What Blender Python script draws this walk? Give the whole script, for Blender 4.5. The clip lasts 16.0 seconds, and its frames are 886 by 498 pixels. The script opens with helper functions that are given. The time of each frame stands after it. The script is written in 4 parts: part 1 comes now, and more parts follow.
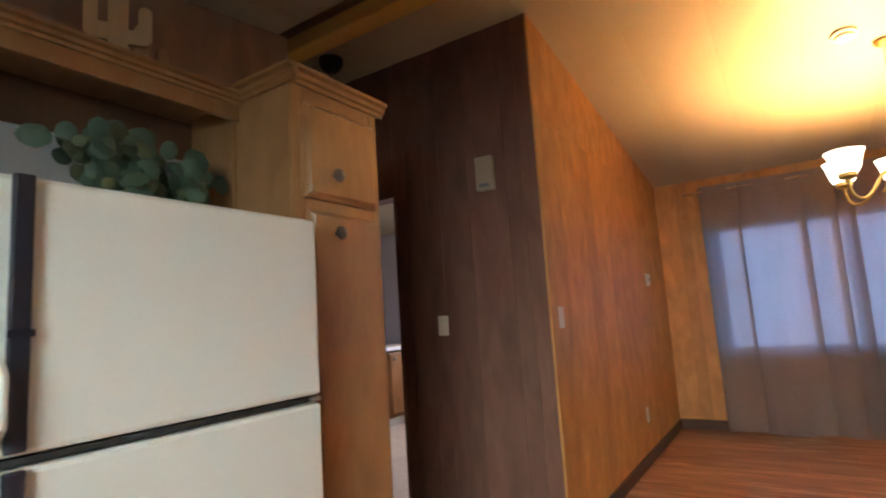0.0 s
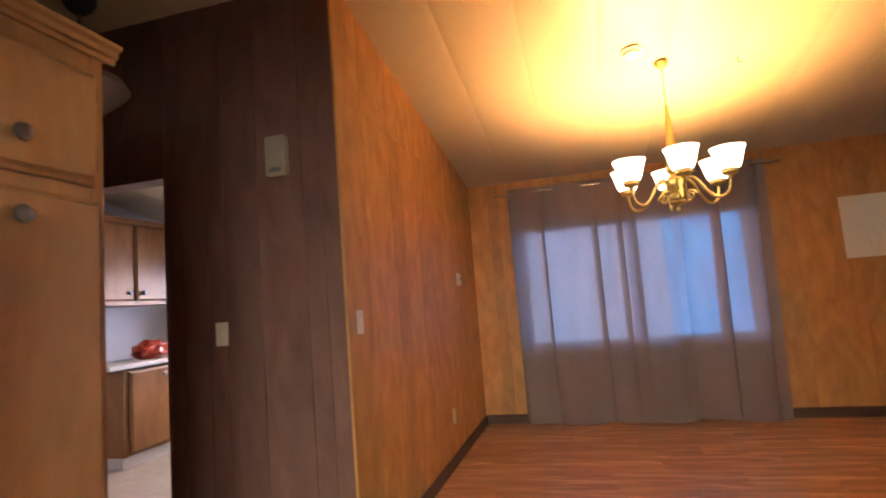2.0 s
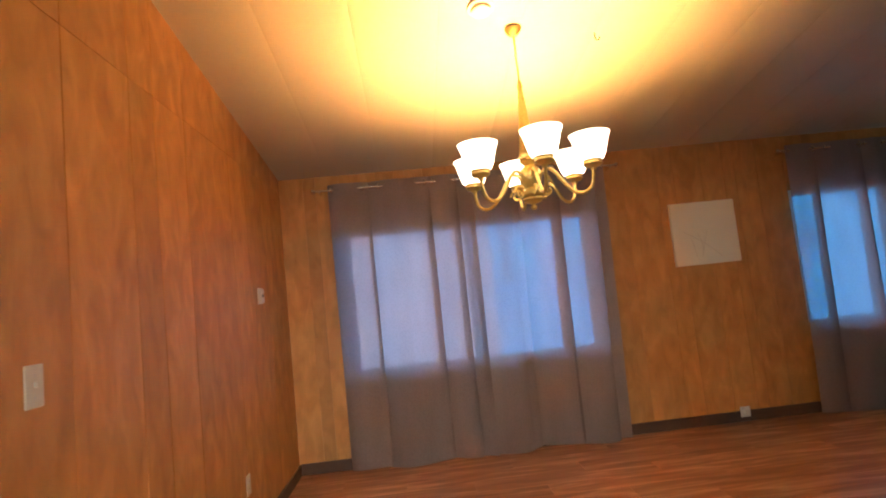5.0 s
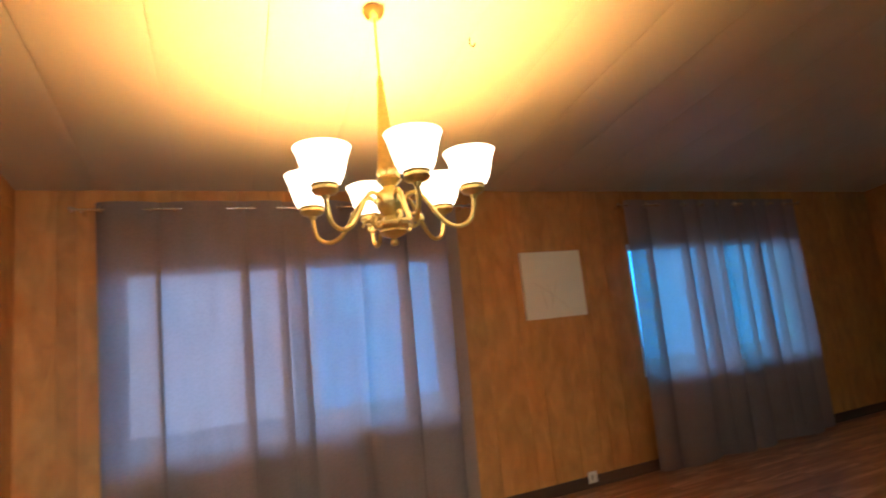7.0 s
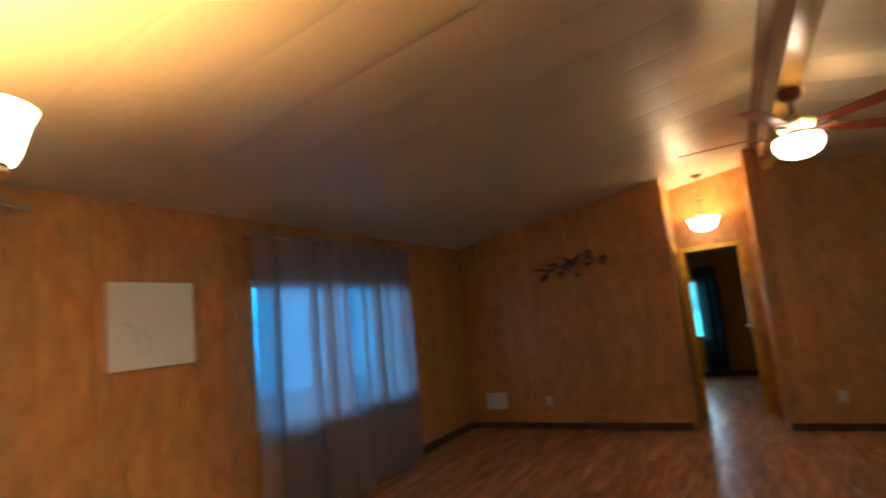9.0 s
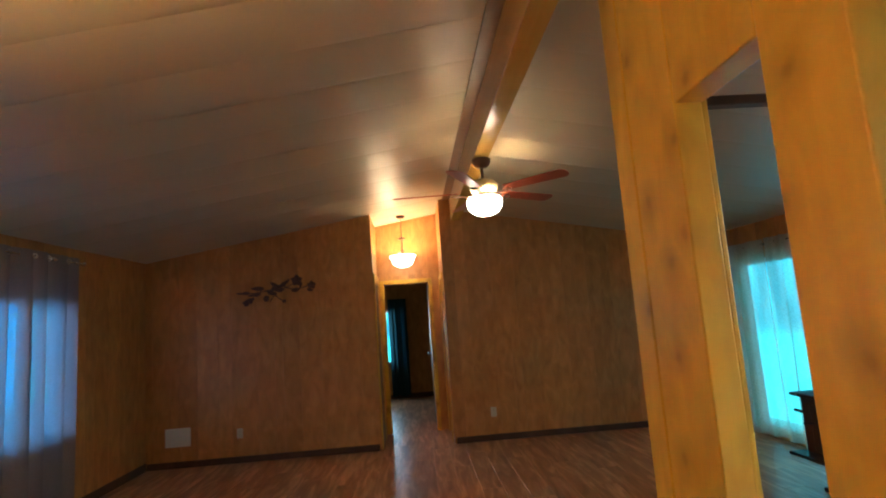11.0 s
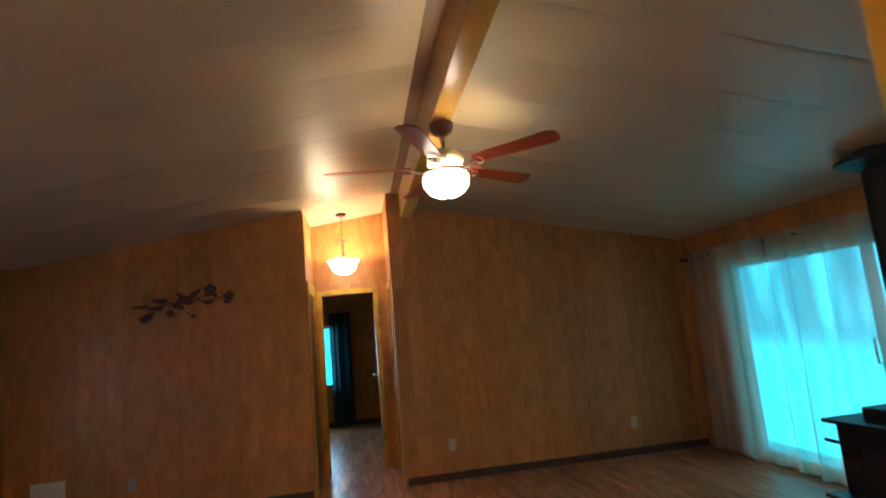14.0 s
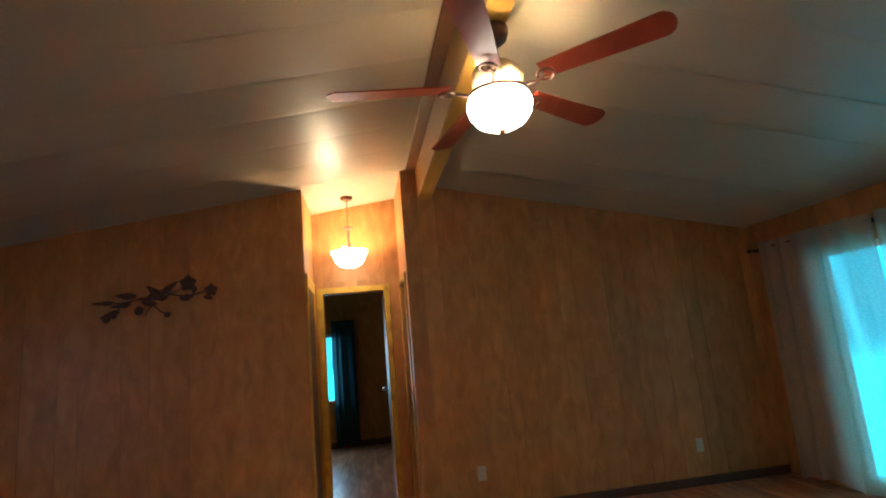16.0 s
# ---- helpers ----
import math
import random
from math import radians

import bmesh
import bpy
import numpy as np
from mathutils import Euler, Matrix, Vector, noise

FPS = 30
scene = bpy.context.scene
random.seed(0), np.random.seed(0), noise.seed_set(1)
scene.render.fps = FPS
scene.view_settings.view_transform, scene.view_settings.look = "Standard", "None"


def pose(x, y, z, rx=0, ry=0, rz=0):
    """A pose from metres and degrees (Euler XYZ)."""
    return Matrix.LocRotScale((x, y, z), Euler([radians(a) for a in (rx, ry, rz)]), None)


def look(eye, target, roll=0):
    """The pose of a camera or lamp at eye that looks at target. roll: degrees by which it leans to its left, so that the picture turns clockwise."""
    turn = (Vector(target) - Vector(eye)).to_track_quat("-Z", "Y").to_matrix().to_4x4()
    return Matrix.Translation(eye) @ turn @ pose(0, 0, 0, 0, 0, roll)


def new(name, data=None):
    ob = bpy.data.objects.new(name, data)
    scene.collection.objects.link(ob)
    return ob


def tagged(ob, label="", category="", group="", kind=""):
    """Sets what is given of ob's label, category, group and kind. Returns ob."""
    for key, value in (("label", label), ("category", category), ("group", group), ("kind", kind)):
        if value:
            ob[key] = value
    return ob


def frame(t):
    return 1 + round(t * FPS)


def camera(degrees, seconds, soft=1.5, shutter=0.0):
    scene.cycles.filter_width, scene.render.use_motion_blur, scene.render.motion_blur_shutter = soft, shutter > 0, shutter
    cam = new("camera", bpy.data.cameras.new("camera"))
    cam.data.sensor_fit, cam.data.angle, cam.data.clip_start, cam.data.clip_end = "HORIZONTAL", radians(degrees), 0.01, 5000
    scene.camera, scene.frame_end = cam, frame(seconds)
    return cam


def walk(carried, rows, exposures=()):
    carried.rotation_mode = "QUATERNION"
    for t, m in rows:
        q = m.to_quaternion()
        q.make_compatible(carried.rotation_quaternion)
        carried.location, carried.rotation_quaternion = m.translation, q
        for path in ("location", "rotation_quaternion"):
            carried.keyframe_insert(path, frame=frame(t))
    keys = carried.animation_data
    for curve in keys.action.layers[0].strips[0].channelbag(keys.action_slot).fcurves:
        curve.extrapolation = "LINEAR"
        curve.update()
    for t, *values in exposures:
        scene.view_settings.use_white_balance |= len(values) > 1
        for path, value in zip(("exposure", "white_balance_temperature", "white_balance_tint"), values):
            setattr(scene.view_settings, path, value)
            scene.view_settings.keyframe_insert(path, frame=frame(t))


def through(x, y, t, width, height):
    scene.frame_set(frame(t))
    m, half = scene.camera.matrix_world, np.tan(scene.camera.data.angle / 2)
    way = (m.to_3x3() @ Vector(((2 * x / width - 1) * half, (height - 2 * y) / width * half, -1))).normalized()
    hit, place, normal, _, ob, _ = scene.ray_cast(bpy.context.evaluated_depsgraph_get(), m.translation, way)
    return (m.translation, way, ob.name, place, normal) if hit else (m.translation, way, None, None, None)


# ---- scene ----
cam = camera(79.6, 16.0, soft=2.0, shutter=0.5)
PATH = [
    (0, (0.018, 0.127, 1.222), (-1.059, 1.793, 1.478), -3.7),
    (0.5, (0.012, 0.165, 1.234), (-0.904, 1.926, 1.477), -2.9),
    (1, (0.016, 0.239, 1.241), (-0.692, 2.097, 1.452), -2.7),
    (1.5, (0.017, 0.369, 1.231), (-0.587, 2.266, 1.425), -3.6),
    (2, (0.023, 0.499, 1.246), (-0.476, 2.425, 1.446), -4.5),
    (2.5, (0.031, 0.609, 1.243), (-0.399, 2.553, 1.432), -4.9),
    (3, (0.032, 0.72, 1.23), (-0.277, 2.691, 1.37), -5.5),
    (3.5, (-0.013, 0.898, 1.259), (-0.059, 2.891, 1.421), -5.7),
    (3.7, (-0.036, 0.966, 1.276), (-0.002, 2.958, 1.453), -5.4),
    (5.8, (-0.006, 1.742, 1.312), (0.187, 3.725, 1.485), -6.2),
    (6, (-0.01, 1.828, 1.312), (0.23, 3.806, 1.482), -6.3),
    (6.5, (0.001, 2.036, 1.357), (0.464, 3.969, 1.577), -5.9),
    (7, (0.023, 2.192, 1.386), (0.799, 4.013, 1.669), -6.0),
    (7.5, (0.067, 2.296, 1.35), (0.987, 4.043, 1.668), -4.9),
    (8, (0.197, 2.431, 1.378), (1.336, 4.05, 1.664), -4.8),
    (8.5, (0.304, 2.481, 1.366), (1.736, 3.837, 1.696), -6.1),
    (9, (0.411, 2.572, 1.471), (2.159, 3.507, 1.734), -5.7),
    (9.5, (0.401, 2.664, 1.501), (2.319, 3.164, 1.762), -5.5),
    (10, (0.389, 2.677, 1.506), (2.364, 2.814, 1.786), -4.6),
    (10.2, (0.367, 2.687, 1.504), (2.347, 2.705, 1.791), -4.2),
    (12.3, (0.716, 2.656, 1.506), (2.689, 2.468, 1.774), -4.2),
    (12.5, (0.793, 2.651, 1.513), (2.76, 2.478, 1.831), -4.1),
    (13, (0.97, 2.612, 1.491), (2.934, 2.379, 1.787), -4.8),
    (13.5, (1.195, 2.6, 1.457), (3.151, 2.304, 1.749), -5.4),
    (14, (1.441, 2.624, 1.505), (3.393, 2.306, 1.802), -5.2),
    (14.5, (1.678, 2.625, 1.438), (3.625, 2.253, 1.705), -4.4),
    (15, (1.973, 2.629, 1.478), (3.92, 2.304, 1.8), -4.8),
    (15.5, (2.187, 2.65, 1.433), (4.14, 2.397, 1.778), -5.1),
    (16, (2.422, 2.702, 1.4), (4.365, 2.387, 1.759), -5.2),
]
walk(cam, [(t, look(e, g, r)) for t, e, g, r in PATH],
     [(0.0, 0.02, 6500, 16), (1.5, 0.07, 6900, 23), (3.5, 0.17, 7300, 25), (6.0, 0.15, 7050, 21), (8.0, 0.02, 6600, 13), (9.2, 0.34, 6400, 11), (10.0, 0.50, 6200, 9), (12.5, 0.48, 5750, 6), (16.0, 0.42, 5700, 8)])


# ---- plan, in metres ----
XW, YD, YN, XE, YS = -1.066, 2.815, 5.907, 7.034, -1.05   # west wall, passage wall, north, east, south
XK, XFAR, XBED = -1.95, -4.75, 11.2                        # wall behind the fridge, west end, bedroom's end
HALL0, HALL1, XH = 2.29, 3.17, 7.92                        # hall opening and hall's end wall
RIDGE = 2.07


def top_n(y):
    return 2.42 + 0.16 * (YN - y)


def top_s(y):
    return 2.28 + 0.18 * (y - YS)


def top(y):
    return top_n(y) if y > RIDGE else top_s(y)


# ---- light ----
world = bpy.data.worlds.new("sky")
scene.world = world
world.use_nodes = True
sky = world.node_tree.nodes.new("ShaderNodeTexSky")
sky.sky_type = "NISHITA"
sky.sun_disc = False
sky.sun_elevation, sky.sun_rotation = radians(40), radians(200)
world.node_tree.links.new(sky.outputs[0], world.node_tree.nodes["Background"].inputs[0])
world.node_tree.nodes["Background"].inputs[1].default_value = 0.06
WARM = (1.0, 0.53, 0.17)          # chandelier bulbs
HALLWARM = (1.0, 0.66, 0.29)      # fan and hall bulbs
CHANDELIER_W, FAN_W, HALL_W = 50.0, 20.0, 34.0


def lamp(name, at, watts, color=WARM, radius=0.03):
    data = bpy.data.lights.new(name, "POINT")
    data.energy, data.color, data.shadow_soft_size = watts, color, radius
    ob = new(name, data)
    ob.location = at
    return tagged(ob, kind="structure")


def window_light(name, m, width, height, watts, color=(0.62, 0.80, 1.0), spread=130):
    data = bpy.data.lights.new(name, "AREA")
    data.shape, data.size, data.size_y, data.energy, data.color = "RECTANGLE", width, height, watts, color
    data.spread = radians(spread)
    ob = new(name, data)
    ob.matrix_world = m
    return tagged(ob, kind="structure")


# ---- materials ----
def tree(name):
    m = bpy.data.materials.new(name)
    m.use_nodes = True
    nt = m.node_tree
    return m, nt, nt.nodes["Principled BSDF"]


def node(nt, kind, **values):
    n = nt.nodes.new(kind)
    for k, v in values.items():
        n.inputs[k].default_value = v
    return n


def coords(nt, scale):
    tc = nt.nodes.new("ShaderNodeTexCoord")
    geo = nt.nodes.new("ShaderNodeObjectInfo")
    add = nt.nodes.new("ShaderNodeVectorMath")
    add.operation = "MULTIPLY_ADD"
    mp = nt.nodes.new("ShaderNodeMapping")
    mp.inputs["Scale"].default_value = scale
    add.inputs[1].default_value = (1, 1, 1)
    comb = nt.nodes.new("ShaderNodeCombineXYZ")
    mul = nt.nodes.new("ShaderNodeMath")
    mul.operation = "MULTIPLY"
    mul.inputs[1].default_value = 37.0
    nt.links.new(geo.outputs["Random"], mul.inputs[0])
    for k in range(3):
        nt.links.new(mul.outputs[0], comb.inputs[k])
    nt.links.new(tc.outputs["Object"], add.inputs[0])
    nt.links.new(comb.outputs[0], add.inputs[2])
    nt.links.new(add.outputs[0], mp.inputs[0])
    return mp.outputs[0]


def ramp(nt, fac, stops):
    r = nt.nodes.new("ShaderNodeValToRGB")
    el = r.color_ramp.elements
    while len(el) < len(stops):
        el.new(0.5)
    for e, (p, c) in zip(el, stops):
        e.position, e.color = p, (*c, 1)
    nt.links.new(fac, r.inputs[0])
    return r.outputs[0]


def mixc(nt, fac, a, b, mode="MIX"):
    n = nt.nodes.new("ShaderNodeMix")
    n.data_type, n.blend_type = "RGBA", mode
    if isinstance(fac, float):
        n.inputs[0].default_value = fac
    else:
        nt.links.new(fac, n.inputs[0])
    for sock, v in ((n.inputs[6], a), (n.inputs[7], b)):
        if isinstance(v, tuple):
            sock.default_value = (*v, 1)
        else:
            nt.links.new(v, sock)
    return n.outputs[2]


def bump(nt, bs, height, strength, dist=0.002):
    b = nt.nodes.new("ShaderNodeBump")
    b.inputs["Strength"].default_value, b.inputs["Distance"].default_value = strength, dist
    nt.links.new(height, b.inputs["Height"])
    nt.links.new(b.outputs[0], bs.inputs["Normal"])


def wood(name, dark, mid, light, rough, along=2, knots=0.0, vary=0.25, fine=60.0, streak=0.4, patch=(5.0, 0.8), kscale=(4.2, 2.1)):
    """Wood with its grain along one axis, blotches, knots and a shade of its own for every board."""
    m, nt, bs = tree(name)
    sc = [fine, fine, fine]
    sc[along] = fine * 0.03
    grain = node(nt, "ShaderNodeTexNoise", Scale=1.0, Detail=6.0, Roughness=0.6)
    nt.links.new(coords(nt, sc), grain.inputs["Vector"])
    sb = [patch[0]] * 3
    sb[along] = patch[1]
    blotch = node(nt, "ShaderNodeTexNoise", Scale=1.0, Detail=3.0, Distortion=0.8)
    nt.links.new(coords(nt, sb), blotch.inputs["Vector"])
    both = nt.nodes.new("ShaderNodeMath")
    both.operation = "MULTIPLY_ADD"
    both.inputs[1].default_value = streak
    nt.links.new(grain.outputs[0], both.inputs[0])
    half = nt.nodes.new("ShaderNodeMath")
    half.operation = "MULTIPLY"
    half.inputs[1].default_value = 1 - streak
    nt.links.new(blotch.outputs[0], half.inputs[0])
    nt.links.new(half.outputs[0], both.inputs[2])
    col = ramp(nt, both.outputs[0], [(0.26, dark), (0.5, mid), (0.74, light)])
    if knots:
        sep = nt.nodes.new("ShaderNodeSeparateXYZ")
        nt.links.new(coords(nt, (1, 1, 1)), sep.inputs[0])
        cross = nt.nodes.new("ShaderNodeMath")
        cross.operation = "ADD"
        others = [i for i in range(3) if i != along]
        nt.links.new(sep.outputs[others[0]], cross.inputs[0])
        nt.links.new(sep.outputs[others[1]], cross.inputs[1])
        flat = nt.nodes.new("ShaderNodeCombineXYZ")
        nt.links.new(cross.outputs[0], flat.inputs[0])
        nt.links.new(sep.outputs[along], flat.inputs[1])
        mp = nt.nodes.new("ShaderNodeMapping")
        mp.inputs["Scale"].default_value = (*kscale, 1)
        nt.links.new(flat.outputs[0], mp.inputs[0])
        wn = node(nt, "ShaderNodeTexNoise", Scale=2.5, Detail=2.0)
        nt.links.new(mp.outputs[0], wn.inputs["Vector"])
        warped = mixc(nt, 0.12, mp.outputs[0], wn.outputs["Color"], "ADD")
        vor = node(nt, "ShaderNodeTexVoronoi", Scale=1.0, Randomness=1.0)
        vor.voronoi_dimensions = "2D"
        nt.links.new(warped, vor.inputs["Vector"])
        k = ramp(nt, vor.outputs["Distance"], [(0.03, (knots,) * 3), (0.10, (knots * 0.55,) * 3), (0.34, (0, 0, 0))])
        col = mixc(nt, k, col, tuple(c * 0.55 for c in dark))
    info = nt.nodes.new("ShaderNodeObjectInfo")
    shade = ramp(nt, info.outputs["Random"], [(0.0, (1 - vary,) * 3), (1.0, (1.0, 1.0, 1.0))])
    col = mixc(nt, 1.0, col, shade, "MULTIPLY")
    nt.links.new(col, bs.inputs["Base Color"])
    rr = ramp(nt, blotch.outputs[0], [(0.2, (rough + 0.025,) * 3), (0.8, (rough - 0.025,) * 3)])
    nt.links.new(rr, bs.inputs["Roughness"])
    bump(nt, bs, grain.outputs[0], 0.25, 0.001)
    return m


def plain(name, color, rough=0.5, metal=0.0, scale=30.0, vary=0.12, relief=0.15, dist=0.001):
    """A painted, moulded or metal surface with fine grain and faint stains."""
    m, nt, bs = tree(name)
    big = node(nt, "ShaderNodeTexNoise", Scale=1.0, Detail=4.0)
    nt.links.new(coords(nt, (3, 3, 3)), big.inputs["Vector"])
    small = node(nt, "ShaderNodeTexNoise", Scale=1.0, Detail=5.0)
    nt.links.new(coords(nt, (scale,) * 3), small.inputs["Vector"])
    lo = tuple(c * (1 - vary) for c in color)
    col = ramp(nt, big.outputs[0], [(0.2, lo), (0.8, color)])
    col = mixc(nt, 0.3, col, ramp(nt, small.outputs[0], [(0.35, lo), (0.65, color)]))
    nt.links.new(col, bs.inputs["Base Color"])
    nt.links.new(ramp(nt, big.outputs[0], [(0.2, (min(rough + 0.03, 1),) * 3), (0.8, (max(rough - 0.03, 0.03),) * 3)]), bs.inputs["Roughness"])
    bs.inputs["Metallic"].default_value = metal
    bump(nt, bs, small.outputs[0], relief, dist)
    return m


def fabric(name, color, through, lace=0.0, weave=900.0):
    """Cloth that lets light through; lace: how much of it is holes."""
    m, nt, bs = tree(name)
    out = nt.nodes["Material Output"]
    tex = node(nt, "ShaderNodeTexNoise", Scale=1.0, Detail=2.0)
    nt.links.new(coords(nt, (weave, weave, weave * 0.3)), tex.inputs["Vector"])
    big = node(nt, "ShaderNodeTexNoise", Scale=1.0, Detail=3.0)
    nt.links.new(coords(nt, (6, 6, 1.5)), big.inputs["Vector"])
    col = ramp(nt, big.outputs[0], [(0.3, tuple(c * 0.86 for c in color)), (0.7, color)])
    nt.links.new(col, bs.inputs["Base Color"])
    bs.inputs["Roughness"].default_value = 0.9
    bs.inputs["Specular IOR Level"].default_value = 0.15
    bump(nt, bs, tex.outputs[0], 0.2, 0.0006)
    tr = nt.nodes.new("ShaderNodeBsdfTranslucent")
    nt.links.new(col, tr.inputs[0])
    mx = nt.nodes.new("ShaderNodeMixShader")
    mx.inputs[0].default_value = through
    nt.links.new(bs.outputs[0], mx.inputs[1])
    nt.links.new(tr.outputs[0], mx.inputs[2])
    last = mx.outputs[0]
    if lace:
        hole = node(nt, "ShaderNodeTexVoronoi", Scale=1.0)
        nt.links.new(coords(nt, (70, 70, 70)), hole.inputs["Vector"])
        clear = nt.nodes.new("ShaderNodeBsdfTransparent")
        m2 = nt.nodes.new("ShaderNodeMixShader")
        nt.links.new(ramp(nt, hole.outputs["Distance"], [(0.2, (lace + 0.04,) * 3), (0.6, (lace - 0.04,) * 3)]), m2.inputs[0])
        nt.links.new(last, m2.inputs[1])
        nt.links.new(clear.outputs[0], m2.inputs[2])
        last = m2.outputs[0]
    nt.links.new(last, out.inputs[0])
    return m


def glow(name, color, strength, base=(0.9, 0.88, 0.82)):
    """Lit opal glass."""
    m, nt, bs = tree(name)
    bs.inputs["Base Color"].default_value = (*base, 1)
    bs.inputs["Roughness"].default_value = 0.25
    bs.inputs["Emission Color"].default_value = (*color, 1)
    bs.inputs["Emission Strength"].default_value = strength
    return m


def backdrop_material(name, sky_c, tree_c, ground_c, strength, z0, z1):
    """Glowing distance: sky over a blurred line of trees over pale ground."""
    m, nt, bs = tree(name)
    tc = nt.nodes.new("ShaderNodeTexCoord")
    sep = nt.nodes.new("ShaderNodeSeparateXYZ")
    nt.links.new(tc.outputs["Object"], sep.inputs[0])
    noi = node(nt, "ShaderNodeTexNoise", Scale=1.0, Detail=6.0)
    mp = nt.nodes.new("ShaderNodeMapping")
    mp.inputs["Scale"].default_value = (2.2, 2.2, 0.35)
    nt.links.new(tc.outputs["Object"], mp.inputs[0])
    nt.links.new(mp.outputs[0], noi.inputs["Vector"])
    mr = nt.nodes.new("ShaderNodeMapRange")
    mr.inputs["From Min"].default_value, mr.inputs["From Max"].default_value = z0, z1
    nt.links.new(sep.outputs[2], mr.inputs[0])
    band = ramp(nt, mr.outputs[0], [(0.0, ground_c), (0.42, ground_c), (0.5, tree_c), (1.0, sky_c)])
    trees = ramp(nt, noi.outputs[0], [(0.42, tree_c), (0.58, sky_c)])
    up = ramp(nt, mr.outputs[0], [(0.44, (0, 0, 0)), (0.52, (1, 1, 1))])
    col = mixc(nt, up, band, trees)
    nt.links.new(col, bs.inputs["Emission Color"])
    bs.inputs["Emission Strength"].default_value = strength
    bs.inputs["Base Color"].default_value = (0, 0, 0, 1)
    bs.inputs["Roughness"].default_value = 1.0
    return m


PANEL = wood("pine_panelling", (0.45, 0.198, 0.050), (0.57, 0.258, 0.068), (0.70, 0.332, 0.098), 0.52, 2, 0.26, 0.22, 45, 0.10, (10.0, 4.5), (5.0, 3.2))
# Same panelling as PANEL, with the passage's shade put into its colour.
SHADEPANEL = wood("shaded_panelling", (0.112, 0.042, 0.028), (0.155, 0.062, 0.041), (0.20, 0.088, 0.058), 0.68, 2, 0.4, 0.2, 45, 0.22, (9.0, 3.2))
PINE = wood("knotty_pine", (0.56, 0.31, 0.030), (0.68, 0.41, 0.042), (0.77, 0.50, 0.065), 0.33, 2, 0.8, 0.1, 38, 0.22, (9.0, 4.0), (4.6, 4.4))
TANPANEL = wood("tan_panelling", (0.22, 0.125, 0.085), (0.28, 0.16, 0.11), (0.34, 0.20, 0.14), 0.6, 2, 0.2, 0.15, 45, 0.15, (7.0, 2.5))
BEAMWOOD = wood("stained_beam", (0.12, 0.05, 0.02), (0.19, 0.085, 0.035), (0.26, 0.12, 0.05), 0.4, 0, 0.0, 0.1, 40)
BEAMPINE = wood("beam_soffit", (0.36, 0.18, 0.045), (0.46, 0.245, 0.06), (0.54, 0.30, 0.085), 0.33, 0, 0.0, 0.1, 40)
CABINET = wood("cabinet_birch", (0.23, 0.105, 0.042), (0.31, 0.150, 0.062), (0.38, 0.195, 0.086), 0.35, 2, 0.3, 0.10, 40, 0.25, (8.0, 3.0))
LAMINATE = wood("laminate", (0.27, 0.100, 0.042), (0.50, 0.215, 0.098), (0.86, 0.46, 0.26), 0.305, 0, 0.0, 0.26, 55, 0.05, (14.0, 1.9))
BASE = wood("dark_baseboard", (0.06, 0.028, 0.016), (0.09, 0.042, 0.024), (0.12, 0.06, 0.035), 0.6, 0, 0, 0.1, 50)
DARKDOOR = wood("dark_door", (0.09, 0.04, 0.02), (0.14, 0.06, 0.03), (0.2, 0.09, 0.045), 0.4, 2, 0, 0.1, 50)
# Beam varnish, its colour lightened to carry the fan lamp's glow.
LITSOFFIT = wood("varnished_lit_soffit", (0.50, 0.29, 0.06), (0.60, 0.36, 0.08), (0.68, 0.43, 0.11), 0.22, 0, 0, 0.1, 40)
BLADE = wood("fan_blade", (0.28, 0.04, 0.016), (0.40, 0.065, 0.024), (0.48, 0.095, 0.035), 0.35, 0, 0, 0.1, 60)
CEIL = plain("ceiling_panel", (0.57, 0.475, 0.335), 0.39, 0, 45, 0.06, 0.10, 0.001)
PAINT = plain("grey_white_paint", (0.62, 0.63, 0.66), 0.6, 0, 120, 0.08, 0.2)
FRIDGE = plain("white_enamel", (0.80, 0.80, 0.76), 0.35, 0, 380, 0.05, 0.25, 0.0008)
BLACKP = plain("black_plastic", (0.010, 0.010, 0.020), 0.5)
GASKET = plain("dark_gasket", (0.015, 0.015, 0.015), 0.8)
BRASS = plain("antique_brass", (0.88, 0.67, 0.25), 0.42, 1.0, 60, 0.35)
BRONZE = plain("dark_bronze", (0.24, 0.13, 0.085), 0.38, 0.7, 60, 0.3)
CREAM = plain("cream_metal", (0.74, 0.60, 0.36), 0.35)
PEWTER = plain("pewter", (0.26, 0.26, 0.28), 0.35, 1.0)
NICKEL = plain("polished_nickel", (0.86, 0.84, 0.82), 0.18, 1.0)
STEEL = plain("brushed_nickel", (0.55, 0.53, 0.5), 0.3, 1.0)
IRON = plain("black_iron", (0.022, 0.020, 0.022), 0.5, 0.3, 140, 0.3, 0.4)
RUST = plain("brown_metal", (0.15, 0.075, 0.055), 0.6, 0.2, 80, 0.4)
IVORY = plain("ivory_plastic", (0.66, 0.62, 0.50), 0.4)
TANP = plain("tan_plastic", (0.34, 0.27, 0.20), 0.45)
WHITEP = plain("white_plastic", (0.78, 0.77, 0.74), 0.4)
VINYLW = plain("white_vinyl", (0.8, 0.81, 0.82), 0.45)
COUNTER = plain("cream_laminate", (0.72, 0.68, 0.6), 0.35)
VINYL = plain("vinyl_floor", (0.52, 0.47, 0.42), 0.4, 0, 14, 0.35)
CANVAS = plain("cream_canvas", (0.92, 0.86, 0.72), 0.85, 0, 500, 0.1, 0.5)
SKETCH = plain("faint_lines", (0.74, 0.68, 0.56), 0.9)
